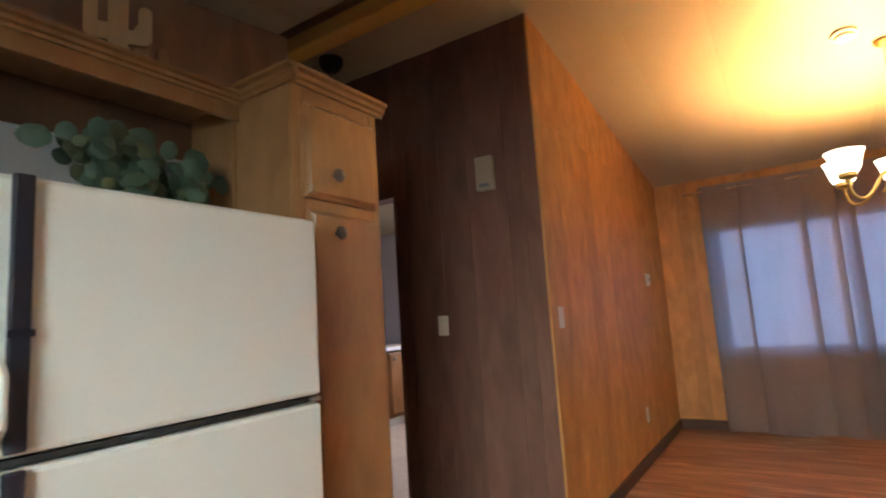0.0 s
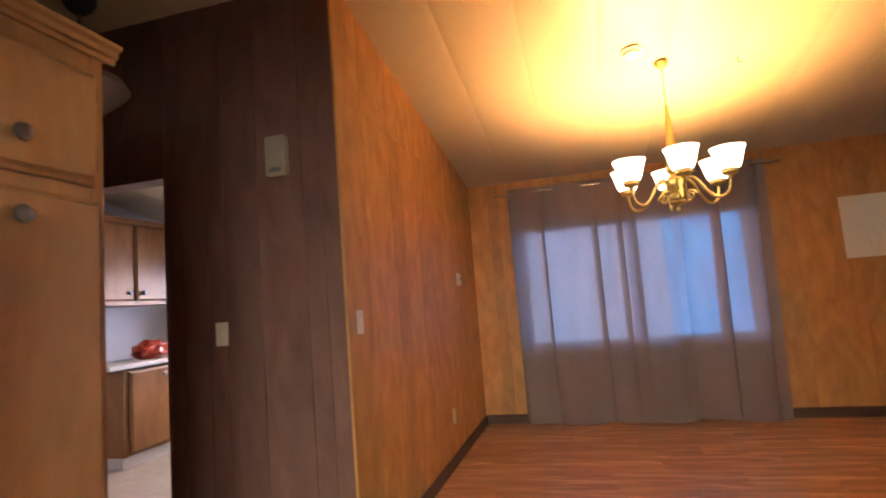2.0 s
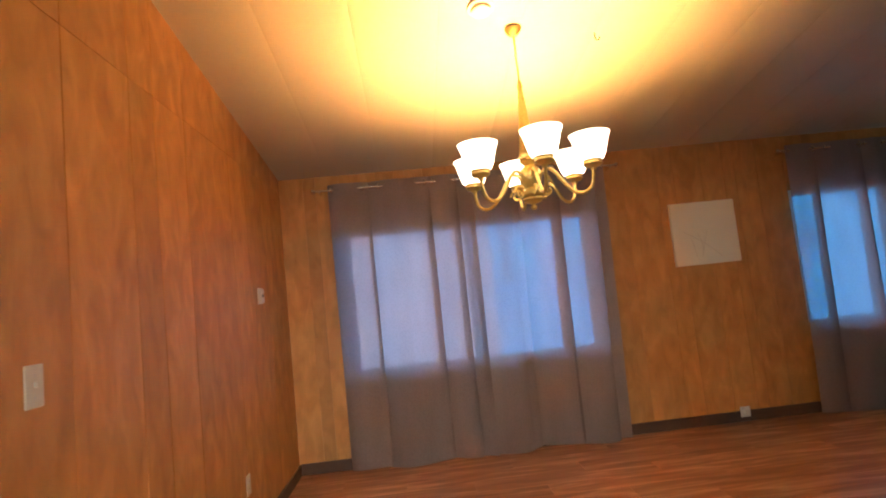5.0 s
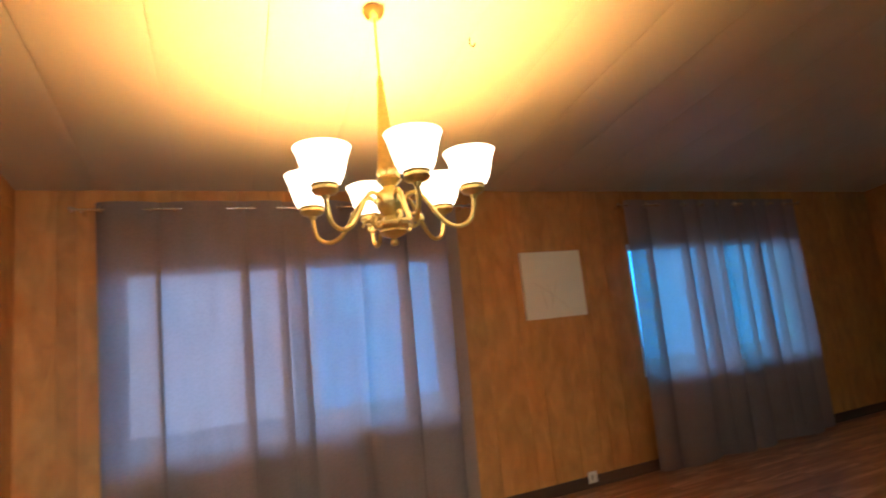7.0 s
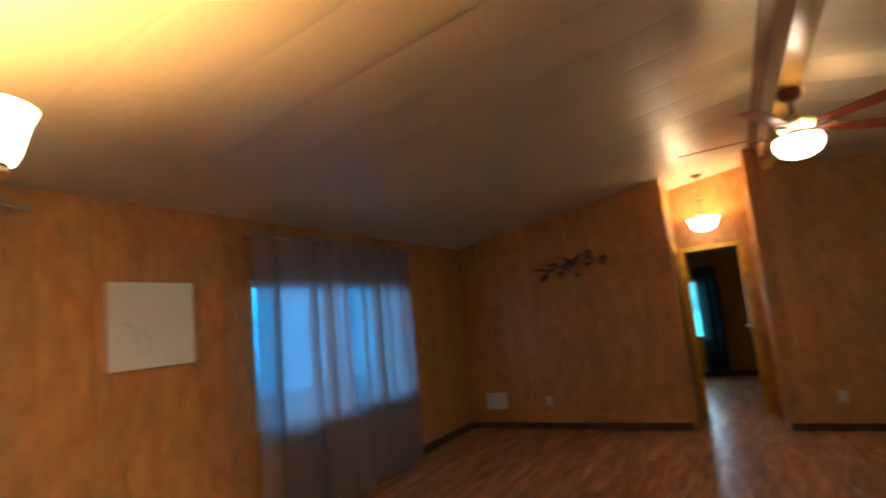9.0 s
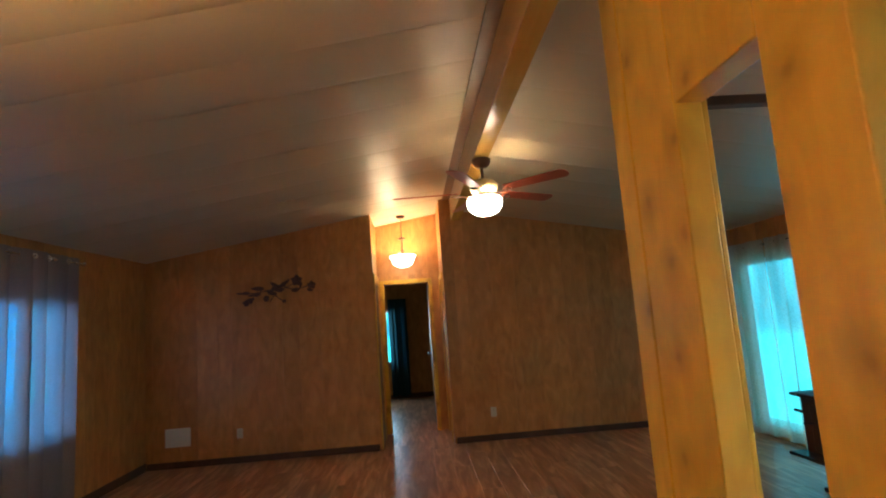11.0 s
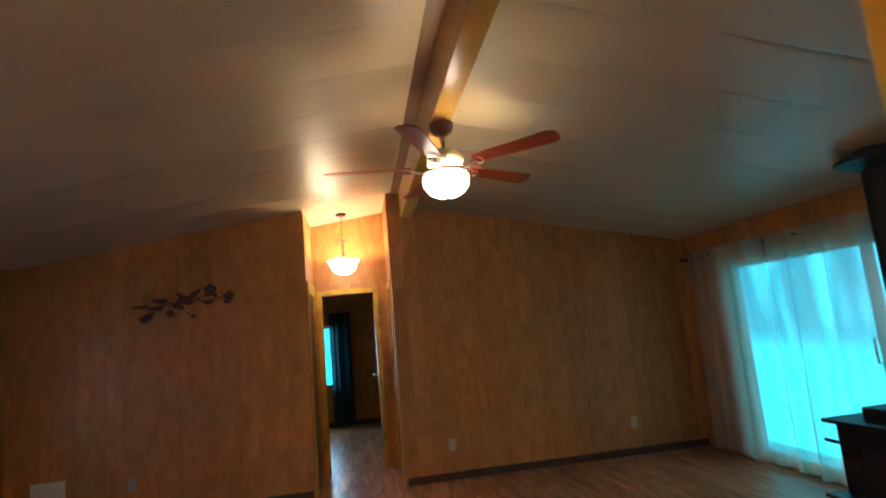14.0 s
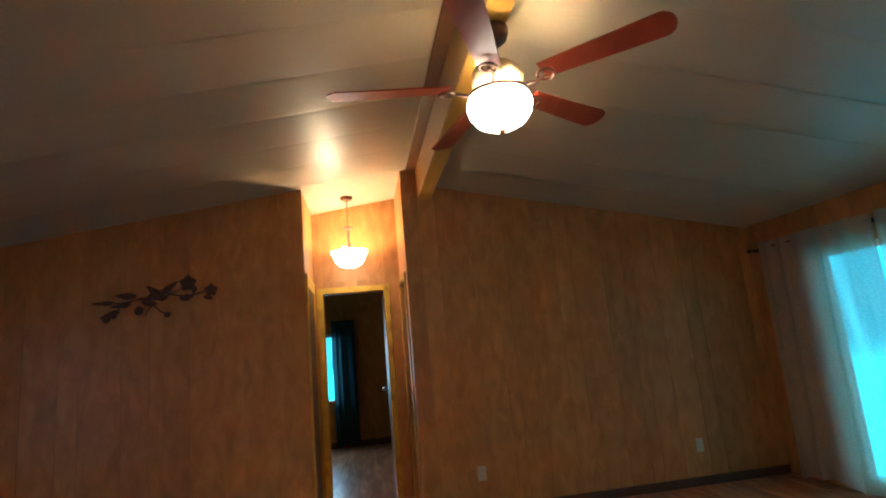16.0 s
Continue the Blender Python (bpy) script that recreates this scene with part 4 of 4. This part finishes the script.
def metal_leaf(x0, z0, x1, z1, w):
    bm = bmesh.new()
    leaf(bm, pose(x0, 0.026, z0, 90, 0, 0) @ pose(0, 0, 0, 0, 0, math.degrees(math.atan2(z1 - z0, x1 - x0))), math.hypot(x1 - x0, z1 - z0), w)
    so = part("leaf", bm, RUST, dec).modifiers.new("thick", "SOLIDIFY")
    so.thickness = 0.004


def berry(x, z, r):
    bm = bmesh.new()
    bmesh.ops.create_uvsphere(bm, u_segments=12, v_segments=8, radius=1, matrix=pose(x, 0.03, z) @ Matrix.Diagonal((r, r * 0.5, r, 1)))
    part("berry", bm, RUST, dec, smooth=True)


def blossom(x, z, r, n=5):
    for k in range(n):
        a = radians(90 + 360 * k / n)
        metal_leaf(x, z, x + r * math.cos(a), z + r * math.sin(a), r * 0.95)
    berry(x, z, r * 0.3)


twig([(0.36, -0.02), (0.24, -0.03), (0.10, 0.0), (-0.04, -0.005), (-0.12, 0.02), (-0.22, -0.008), (-0.30, 0.004), (-0.39, 0.022), (-0.44, 0.03)], 0.007)
twig([(0.06, -0.03), (0.01, -0.06), (-0.05, -0.12), (-0.10, -0.145)])
twig([(0.0, -0.05), (0.05, -0.10), (0.07, -0.145)], 0.005)
twig([(0.22, -0.03), (0.28, -0.08), (0.35, -0.14)], 0.005)
twig([(-0.10, 0.02), (-0.17, 0.04), (-0.23, 0.08)], 0.005)
for spec in ((0.31, -0.02, 0.48, -0.015, 0.045), (0.14, 0.02, 0.30, 0.036, 0.055), (0.18, -0.035, 0.34, -0.052, 0.055), (0.26, -0.09, 0.41, -0.135, 0.05),
             (-0.03, 0.015, 0.07, 0.10, 0.06), (-0.05, 0.03, -0.165, 0.12, 0.06), (-0.10, 0.0, 0.12, -0.008, 0.065), (0.06, 0.0, -0.06, 0.06, 0.06),
             (-0.19, -0.022, -0.295, -0.005, 0.055), (-0.31, 0.07, -0.285, 0.01, 0.04), (-0.375, -0.02, -0.45, -0.036, 0.04), (0.10, -0.03, -0.02, -0.05, 0.05)):
    metal_leaf(*spec)
blossom(-0.25, 0.10, 0.072)
blossom(-0.43, 0.03, 0.056)
for spec in ((0.355, -0.148, 0.032), (0.115, -0.10, 0.036), (-0.10, -0.145, 0.024), (0.30, -0.13, 0.022)):
    berry(*spec)


# ---- kitchen: fridge, pantry, open cabinet over the fridge ----
FX, FY0, FY1 = -1.185, 0.472, 1.275
fr = thing("refrigerator", (0, 0, 0), "white top-freezer refrigerator with dark handle trim", "refrigerator")
part("body", boxbm(-1.78, FX - 0.075, FY0 + 0.005, FY1 - 0.04, 0.03, 1.53, 0.008), FRIDGE, fr)
fd = part("freezer_door", boxbm(FX - 0.066, FX, FY0, FY1, 1.022, 1.545, 0.012), FRIDGE, fr, "pebbled white freezer door")
fm = part("fridge_door", boxbm(FX - 0.066, FX, FY0, FY1, 0.10, 0.999, 0.012), FRIDGE, fr, "pebbled white lower door")
part("gasket", boxbm(FX - 0.074, FX - 0.067, FY0 + 0.01, FY1 - 0.01, 1.02, 1.535), GASKET, fd)
part("gasket", boxbm(FX - 0.074, FX - 0.067, FY0 + 0.01, FY1 - 0.01, 0.11, 1.0), GASKET, fm)
part("door_gap", boxbm(FX - 0.066, FX - 0.010, FY0 + 0.006, FY1 - 0.012, 1.0045, 1.0175), GASKET, fr)
part("hinge_cap", boxbm(FX - 0.12, FX - 0.03, FY1 - 0.06, FY1 - 0.01, 1.5455, 1.552, 0.002), FRIDGE, fr)
part("hinge", boxbm(FX - 0.05, FX + 0.002, FY1 - 0.04, FY1 - 0.004, 1.005, 1.016, 0.002), STEEL, fr)
hy = FY0 + 0.052
for d, z0, z1 in ((fd, 1.03, 1.545), (fm, 0.45, 1.0)):
    part("handle_trim", boxbm(FX + 0.0005, FX + 0.016, hy - 0.018, hy + 0.018, z0, z1, 0.005), BLACKP, d, "dark blue-black trim strip")
part("handle_grip", tube([(FX + 0.005, hy - 0.03, 1.20), (FX + 0.035, hy - 0.03, 1.17), (FX + 0.035, hy - 0.03, 1.08), (FX + 0.005, hy - 0.03, 1.05)], 0.009, 8), WHITEP, fd, smooth=True)
part("clip", boxbm(FX + 0.015, FX + 0.021, hy - 0.022, hy + 0.022, 1.236, 1.250, 0.002), BLACKP, fd, "dark clamp")
part("toe_grille", boxbm(-1.70, FX - 0.05, FY0 + 0.01, FY1 - 0.01, 0.0, 0.095, 0.004), BLACKP, fr)

PX, PY0, PY1 = -1.31, 1.30, 1.735


def crown(p0, p1, out_dir, z, k=1.0):
    """Stepped crown moulding from p0 to p1 (plan), leaning towards out_dir."""
    prof = [(0, 0), (0.012, 0.0), (0.014, 0.018), (0.024, 0.024), (0.026, 0.044), (0.040, 0.054), (0.042, 0.068), (0, 0.068)]
    bm = bmesh.new()
    o = Vector((*out_dir, 0))
    d = (Vector((*p1, 0)) - Vector((*p0, 0))).normalized()
    rings = []
    for p in (p0, p1):
        rings.append([bm.verts.new(Vector((*p, z)) + o * a + Vector((0, 0, b * k))) for a, b in prof])
    n = len(prof)
    for k in range(n):
        bm.faces.new((rings[0][k], rings[0][(k + 1) % n], rings[1][(k + 1) % n], rings[1][k]))
    bm.faces.new(rings[0])
    bm.faces.new(rings[1])
    return bm


def cab_door(parent, axis_x, y0, y1, z0, z1, knob, out=1, hinge_side=1):
    """A slab door with a routed, bevelled rim on a face at x, facing out."""
    bm = bmesh.new()
    t, b = 0.030, 0.020
    def ring(x, s):
        return [bm.verts.new((x, y, z)) for y, z in ((y0 + s, z0 + s), (y1 - s, z0 + s), (y1 - s, z1 - s), (y0 + s, z1 - s))]
    rs = [ring(axis_x, 0), ring(axis_x + out * t * 0.45, 0), ring(axis_x + out * t * 0.62, b * 0.55), ring(axis_x + out * t, b)]
    bm.faces.new(rs[0])
    bm.faces.new(rs[-1])
    for p, q in zip(rs, rs[1:]):
        for k in range(4):
            bm.faces.new((p[k], p[(k + 1) % 4], q[(k + 1) % 4], q[k]))
    d = part("door", bm, CABINET, parent)
    k = part("knob", lathe([(0, 0.036), (0.012, 0.035), (0.022, 0.028), (0.024, 0.019), (0.012, 0.012), (0.009, 0.0), (0, 0)], 16), PEWTER, d, "round pewter knob", smooth=True)
    k.matrix_basis = pose(axis_x + out * t, knob[0], knob[1], 0, 90 * out, 0)
    hy_ = y1 - 0.004 if hinge_side > 0 else y0 + 0.004
    for z in (z0 + 0.06, z1 - 0.06):
        part("hinge", boxbm(*sorted((axis_x + out * 0.001, axis_x + out * 0.012)), hy_ - 0.004, hy_ + 0.012, z - 0.022, z + 0.022, 0.002), BRONZE, d)
    return d


pa = thing("pantry_cabinet", (0, 0, 0), "tall birch pantry cabinet with two doors and crown", "cabinet")
part("body", boxbm(-1.945, PX - 0.02, PY0, PY1, 0.0, 2.06, 0.003), CABINET, pa)
part("stile", boxbm(PX - 0.0195, PX, PY0, PY0 + 0.05, 0.0, 2.06, 0.002), CABINET, pa)
part("stile", boxbm(PX - 0.0195, PX, PY1 - 0.04, PY1, 0.0, 2.06, 0.002), CABINET, pa)
for z0, z1 in ((1.975, 2.06), (1.60, 1.665), (0.0, 0.10)):
    part("rail", boxbm(PX - 0.0195, PX - 0.0005, PY0 + 0.051, PY1 - 0.041, z0, z1, 0.001), CABINET, pa)
cab_door(pa, PX, PY0 + 0.035, PY1 - 0.035, 1.652, 1.988, (PY0 + 0.165, 1.741))
cab_door(pa, PX, PY0 + 0.045, PY1 - 0.025, 0.09, 1.612, (PY0 + 0.165, 1.537))
cr = part("crown", crown((PX, PY0 - 0.0), (PX, PY1 + 0.035), (1, 0), 2.045, 0.8), CABINET, pa)
part("crown", crown((-1.60, PY0), (PX + 0.041, PY0), (0, -1), 2.045, 0.8), CABINET, pa)
part("crown", crown((-1.94, PY1), (PX, PY1), (0, 1), 2.045, 0.8), CABINET, pa)

CX = -1.60
oc = thing("open_cabinet", (0, 0, 0), "open birch cabinet niche above the refrigerator", "cabinet")
part("top", boxbm(-1.945, CX, -0.35, PY0 - 0.045, 2.028, 2.048, 0.002), CABINET, oc)
part("rail", boxbm(CX + 0.001, CX + 0.02, -0.35, PY0 - 0.002, 1.975, 2.045, 0.003), CABINET, oc)
part("side", boxbm(-1.945, CX, PY0 - 0.02, PY0 - 0.002, 1.56, 2.027, 0.002), CABINET, oc)
part("back_panel", boxbm(-1.865, -1.855, -0.33, PY0 - 0.021, 1.3, 1.875), PAINT, oc, "pale grey painted back")
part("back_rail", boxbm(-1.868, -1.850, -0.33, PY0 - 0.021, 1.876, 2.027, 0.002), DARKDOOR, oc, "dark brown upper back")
part("side", boxbm(-1.945, CX, -0.35, -0.331, 1.2, 2.027, 0.002), CABINET, oc)
part("crown", crown((CX + 0.02, -0.35), (CX + 0.02, PY0 - 0.0), (1, 0), 2.03, 0.6), CABINET, oc)


# cut-out cactus figures standing on the niche
def cactus(at, s, turn):
    c = thing("cactus_cutout", at @ pose(0, 0, 0, 0, 0, turn), "flat sawn wooden cactus figure on the cabinet", "figurine", "cactus figures")
    def cap(cx, cz, r, a0, a1):
        return [(cx + r * math.cos(radians(a0 + (a1 - a0) * i / 6)), cz + r * math.sin(radians(a0 + (a1 - a0) * i / 6))) for i in range(7)]
    w = 0.030
    outl = [(-w, 0), (w, 0), (w, 0.10), (0.07, 0.10)] + cap(0.07, 0.13, 0.03, -90, 0) + cap(0.079, 0.22, 0.021, 0, 180) + [(0.058, 0.15), (w, 0.15)] + cap(0, 0.29, w, 0, 180)
    outl += [(-w, 0.165), (-0.058, 0.165)] + cap(-0.078, 0.24, 0.02, 0, 180) + cap(-0.068, 0.135, 0.03, 180, 270) + [(-w, 0.105)]
    b = prism([(x * s, z * s) for x, z in outl], 0.019, "y", -0.0095)
    part("figure", b, TANWOOD, c)
    part("foot", boxbm(-0.07 * s, 0.07 * s, -0.03, 0.03, 0.0, 0.012, 0.002), TANWOOD, c)
    return c


cactus(pose(-1.66, 0.915, 2.049), 0.95, 62)
cactus(pose(-1.80, 1.06, 2.049), 0.85, 75)

# ---- leafy plant on the fridge ----
pl = thing("potted_plant", (-1.60, 0.93, 1.531), "bushy artificial plant with round dusty leaves in wicker", "plant")
part("basket", lathe([(0, 0), (0.075, 0), (0.095, 0.05), (0.10, 0.075), (0.09, 0.075), (0.085, 0.055), (0, 0.05)], 20), WICKER, pl, "low red-brown wicker basket", smooth=True)
rng = random.Random(5)
leafmesh = []
for k, (rad, mt) in enumerate(((0.048, LEAF), (0.040, LEAFPALE), (0.056, LEAF))):
    bm = bmesh.new()
    n = 12
    c0 = bm.verts.new((rad, 0, 0.004))
    mid = [bm.verts.new((rad + 0.55 * rad * math.cos(2 * math.pi * i / n), 0.42 * rad * math.sin(2 * math.pi * i / n), 0.007)) for i in range(n)]
    rim = [bm.verts.new((rad + rad * (1.05 if i == 0 else 1) * math.cos(2 * math.pi * i / n), 0.86 * rad * math.sin(2 * math.pi * i / n), -0.002 + 0.005 * math.sin(3.1 * i + k))) for i in range(n)]
    for i in range(n):
        bm.faces.new((c0, mid[i], mid[(i + 1) % n]))
        bm.faces.new((mid[i], rim[i], rim[(i + 1) % n], mid[(i + 1) % n]))
    leafmesh.append(mesh_of("leaf", bm, mt, True))
for s in range(19):
    a = rng.uniform(0, 2 * math.pi)
    reach = rng.uniform(0.06, 0.24) if s < 15 else rng.uniform(0.24, 0.33)
    high = rng.uniform(0.03, 0.20) * (1.2 - reach * 1.3) + 0.015
    dx, dy = math.cos(a) * reach * 0.45, math.sin(a) * reach * 0.88
    pts = [Vector((dx * u, dy * u, 0.06 + high * math.sin(u * 1.75))) for u in [i / 8 for i in range(9)]]
    part("stem", tube(pts, 0.0028, 5, None, 0.5), STEM, pl)
    for i in range(2, 9):
        for sd_ in (-1, 1):
            if rng.random() < 0.12:
                continue
            lf = new("leaf", leafmesh[rng.randrange(3)])
            lf.parent = pl
            p = pts[i] + Vector((rng.uniform(-0.012, 0.012), rng.uniform(-0.012, 0.012), rng.uniform(-0.01, 0.012)))
            n_ = Vector((1.0, rng.uniform(-0.8, 0.5), rng.uniform(-0.5, 0.9))).normalized()
            d_ = n_.cross(Vector((rng.uniform(-0.3, 0.3), rng.uniform(-1, 1), rng.uniform(-1, 1)))).normalized()
            e_ = n_.cross(d_)
            turn = Matrix(((d_.x, e_.x, n_.x, 0), (d_.y, e_.y, n_.y, 0), (d_.z, e_.z, n_.z, 0), (0, 0, 0, 1)))
            lf.matrix_basis = Matrix.Translation(p) @ turn @ Matrix.Scale(rng.uniform(0.42, 0.85), 4)

# ---- utility room behind the passage ----
bc = thing("base_cabinet", (0, 0, 0), "brown base cabinet with one door and white toe kick", "cabinet", "base cabinets")
part("body", boxbm(-4.62, -4.05, 4.43, 5.06, 0.10, 0.865, 0.003), CABINET, bc)
part("toe_kick", boxbm(-4.60, -4.065, 4.44, 5.06, 0.0, 0.099), VINYLW, bc, "white toe kick")
part("stile", boxbm(-4.0495, -4.03, 4.43, 4.47, 0.10, 0.865, 0.002), CABINET, bc)
cab_door(bc, -4.03, 4.48, 4.98, 0.13, 0.845, (4.86, 0.78))
bc2 = thing("base_cabinet", (0, 0, 0), "brown base cabinet with one door and white toe kick", "cabinet", "base cabinets")
part("body", boxbm(-4.62, -4.05, 5.065, 5.86, 0.10, 0.865, 0.003), CABINET, bc2)
part("toe_kick", boxbm(-4.60, -4.065, 5.065, 5.86, 0.0, 0.099), VINYLW, bc2, "white toe kick")
cab_door(bc2, -4.05, 5.08, 5.50, 0.13, 0.845, (5.15, 0.78))
ct = thing("worktop", (0, 0, 0), "cream laminate worktop with white edge", "worktop")
part("slab", boxbm(-4.66, -3.99, 4.25, 5.88, 0.875, 0.915, 0.004), COUNTER, ct)
part("edge", boxbm(-3.989, -3.982, 4.25, 5.88, 0.880, 0.912, 0.002), VINYLW, ct, "white edge band")
part("underside", boxbm(-4.62, -4.0, 4.27, 5.88, 0.8655, 0.8745), BLACKP, ct)
uc = thing("wall_cabinet", (0, 0, 0), "light birch wall cabinet with two doors", "cabinet")
part("body", boxbm(-4.749, -4.32, 4.34, 5.30, 1.46, 2.32, 0.003), CABINET, uc)
cab_door(uc, -4.32, 4.40, 4.83, 1.50, 2.27, (4.76, 1.58), hinge_side=-1)
cab_door(uc, -4.32, 4.86, 5.26, 1.50, 2.27, (4.93, 1.58))
part("trim", boxbm(-4.33, -4.30, 4.33, 5.31, 2.285, 2.33, 0.003), CABINET, uc)
bag = thing("bag", (-4.30, 5.02, 0.916), "crumpled red plastic bag on the worktop", "bag")
bm = bmesh.new()
bmesh.ops.create_icosphere(bm, subdivisions=3, radius=1)
for v in bm.verts:
    n_ = 1 + 0.35 * noise.noise(v.co * 2.3) + 0.12 * noise.noise(v.co * 6)
    v.co = Vector((v.co.x * 0.16 * n_, v.co.y * 0.17 * n_, max(v.co.z * 0.10 * n_ + 0.085, 0.0)))
part("bag_body", bm, REDBAG, bag)

# ---- wood stove ----
st = thing("wood_stove", (4.18, -0.58, 0), "black cast-iron wood stove on a pedestal", "stove")
part("base_plate", boxbm(-0.30, 0.30, -0.26, 0.26, 0.0, 0.03, 0.006), IRON, st)
part("pedestal", boxbm(-0.22, 0.22, -0.20, 0.20, 0.03, 0.26, 0.01), IRON, st)
part("firebox", boxbm(-0.36, 0.36, -0.30, 0.30, 0.26, 0.70, 0.015), IRON, st)
part("ash_lip", boxbm(-0.40, 0.40, 0.29, 0.42, 0.262, 0.285, 0.004), IRON, st)
part("top_plate", boxbm(-0.42, 0.42, -0.34, 0.34, 0.70, 0.725, 0.006), IRON, st)
part("upper_step", boxbm(-0.25, 0.25, -0.22, 0.20, 0.725, 0.80, 0.008), IRON, st)
dr = part("stove_door", boxbm(-0.24, 0.24, 0.301, 0.325, 0.31, 0.65, 0.008), IRON, st)
part("door_window", boxbm(-0.17, 0.17, 0.3245, 0.328, 0.38, 0.60, 0.002), BLACKP, dr)
part("handle", tube([(0.20, 0.325, 0.52), (0.21, 0.36, 0.52), (0.25, 0.375, 0.515)], 0.008, 8), IRON, dr)
part("side_lever", tube([(0.36, 0.20, 0.55), (0.46, 0.22, 0.555), (0.53, 0.23, 0.56)], 0.012, 8), IRON, st, "coiled iron lever")
pipe_top = top_s(-0.62)
part("flue_pipe", lathe([(0, 0.79), (0.125, 0.79), (0.125, 1.42), (0.128, 1.425), (0.128, 1.45), (0.125, 1.455), (0.125, pipe_top - 0.02), (0, pipe_top - 0.02)], 24, None, (0.0, -0.06)), IRON, st, "black steel flue pipe", smooth=True)
part("ceiling_collar", lathe([(0.12, pipe_top - 0.11), (0.155, pipe_top - 0.10), (0.20, pipe_top - 0.075), (0.255, pipe_top - 0.06), (0.26, pipe_top - 0.035), (0.15, pipe_top - 0.03), (0.15, pipe_top + 0.05)], 28, None, (0.0, -0.06)), IRON, st, "flared black ceiling collar", smooth=True)

# ---- hall doors and bedroom ----
dc = structure("trim_hall_end", boxbm(XH - 0.022, XH - 0.007, HDOOR[1] + 0.001, HDOOR[1] + 0.06, 0, HDOOR[3] + 0.06, 0.004), PINE, "pine door casing")
part("casing", boxbm(XH - 0.022, XH - 0.007, HDOOR[0] - 0.06, HDOOR[0] - 0.001, 0, HDOOR[3] + 0.06, 0.004), PINE, dc)
part("casing", boxbm(XH - 0.022, XH - 0.007, HDOOR[0], HDOOR[1], HDOOR[3] + 0.001, HDOOR[3] + 0.06, 0.004), PINE, dc)
rc = structure("trim_hall_south", boxbm(HR[0] - 0.06, HR[0] - 0.001, HALL0 + 0.007, HALL0 + 0.022, 0, 2.09, 0.004), PINE, "pine door casing")
part("casing", boxbm(HR[1] + 0.001, HR[1] + 0.06, HALL0 + 0.007, HALL0 + 0.022, 0, 2.09, 0.004), PINE, rc)
part("casing", boxbm(HR[0], HR[1], HALL0 + 0.007, HALL0 + 0.022, 2.031, 2.09, 0.004), PINE, rc)
lc = structure("trim_hall_north", boxbm(XE + 0.012, XE + 0.075, HALL1 - 0.024, HALL1 - 0.007, 0, 2.0, 0.004), PINE, "pine door casing")
part("casing", boxbm(XE + 0.012, XE + 0.70, HALL1 - 0.026, HALL1 - 0.007, 2.001, 2.12, 0.004), PINE, lc)
part("casing", boxbm(XE + 0.62, XE + 0.70, HALL1 - 0.024, HALL1 - 0.007, 0, 2.0, 0.004), PINE, lc)
ld = structure("door_1", boxbm(XE + 0.08, XE + 0.615, HALL1 - 0.018, HALL1 - 0.007, 0.01, 1.998, 0.002), DARKDOOR, "closed brown hall door")
sdoor = structure("door_2", boxbm(HR[0] + 0.004, HR[1] - 0.004, HALL0 - 0.06, HALL0 - 0.025, 0.01, 2.026, 0.002), DARKDOOR, "closed brown hall door")
part("door_handle", lathe([(0, 0.05), (0.02, 0.045), (0.026, 0.03), (0.012, 0.018), (0.012, 0), (0, 0)], 14), BRASS, sdoor, smooth=True).matrix_basis = pose(HR[0] + 0.07, HALL0 - 0.025, 0.98, -90, 0, 0)
bd = structure("door_3", boxbm(XH + 0.12, XH + 0.72, HDOOR[0] - 0.04, HDOOR[0] - 0.005, 0.01, 2.01, 0.002), DARKDOOR, "open dark bedroom door")
part("door_handle", lathe([(0, 0.06), (0.02, 0.055), (0.026, 0.035), (0.012, 0.02), (0.012, 0), (0, 0)], 14), STEEL, bd, smooth=True).matrix_basis = pose(XH + 0.64, HDOOR[0] - 0.005, 1.0, -90, 0, 0)
bcv = thing("curtain", pose(XBED - 0.10, 3.0, 0, 0, 0, 90), "dark teal bedroom curtain drawn aside", "curtain")
part("cloth", cloth(-0.16, 0.20, 1.95, 0.06, 3.0, 0.03, 1.2), TEAL, bcv, smooth=True)
structure("baseboard_bedroom", boxbm(XBED - 0.022, XBED - 0.004, 0.7, 4.5, 0.0, 0.09, 0.003), BASE)
# short plinth block at the hall's corner
structure("trim_hall_corner", boxbm(XE - 0.022, XE + 0.02, HALL0 + 0.0065, HALL0 + 0.012, 0.0, 0.10, 0.002), WHITEP)

# ---- boards of the walls and planks of the floor ----
lay_boards()
lay_floor()
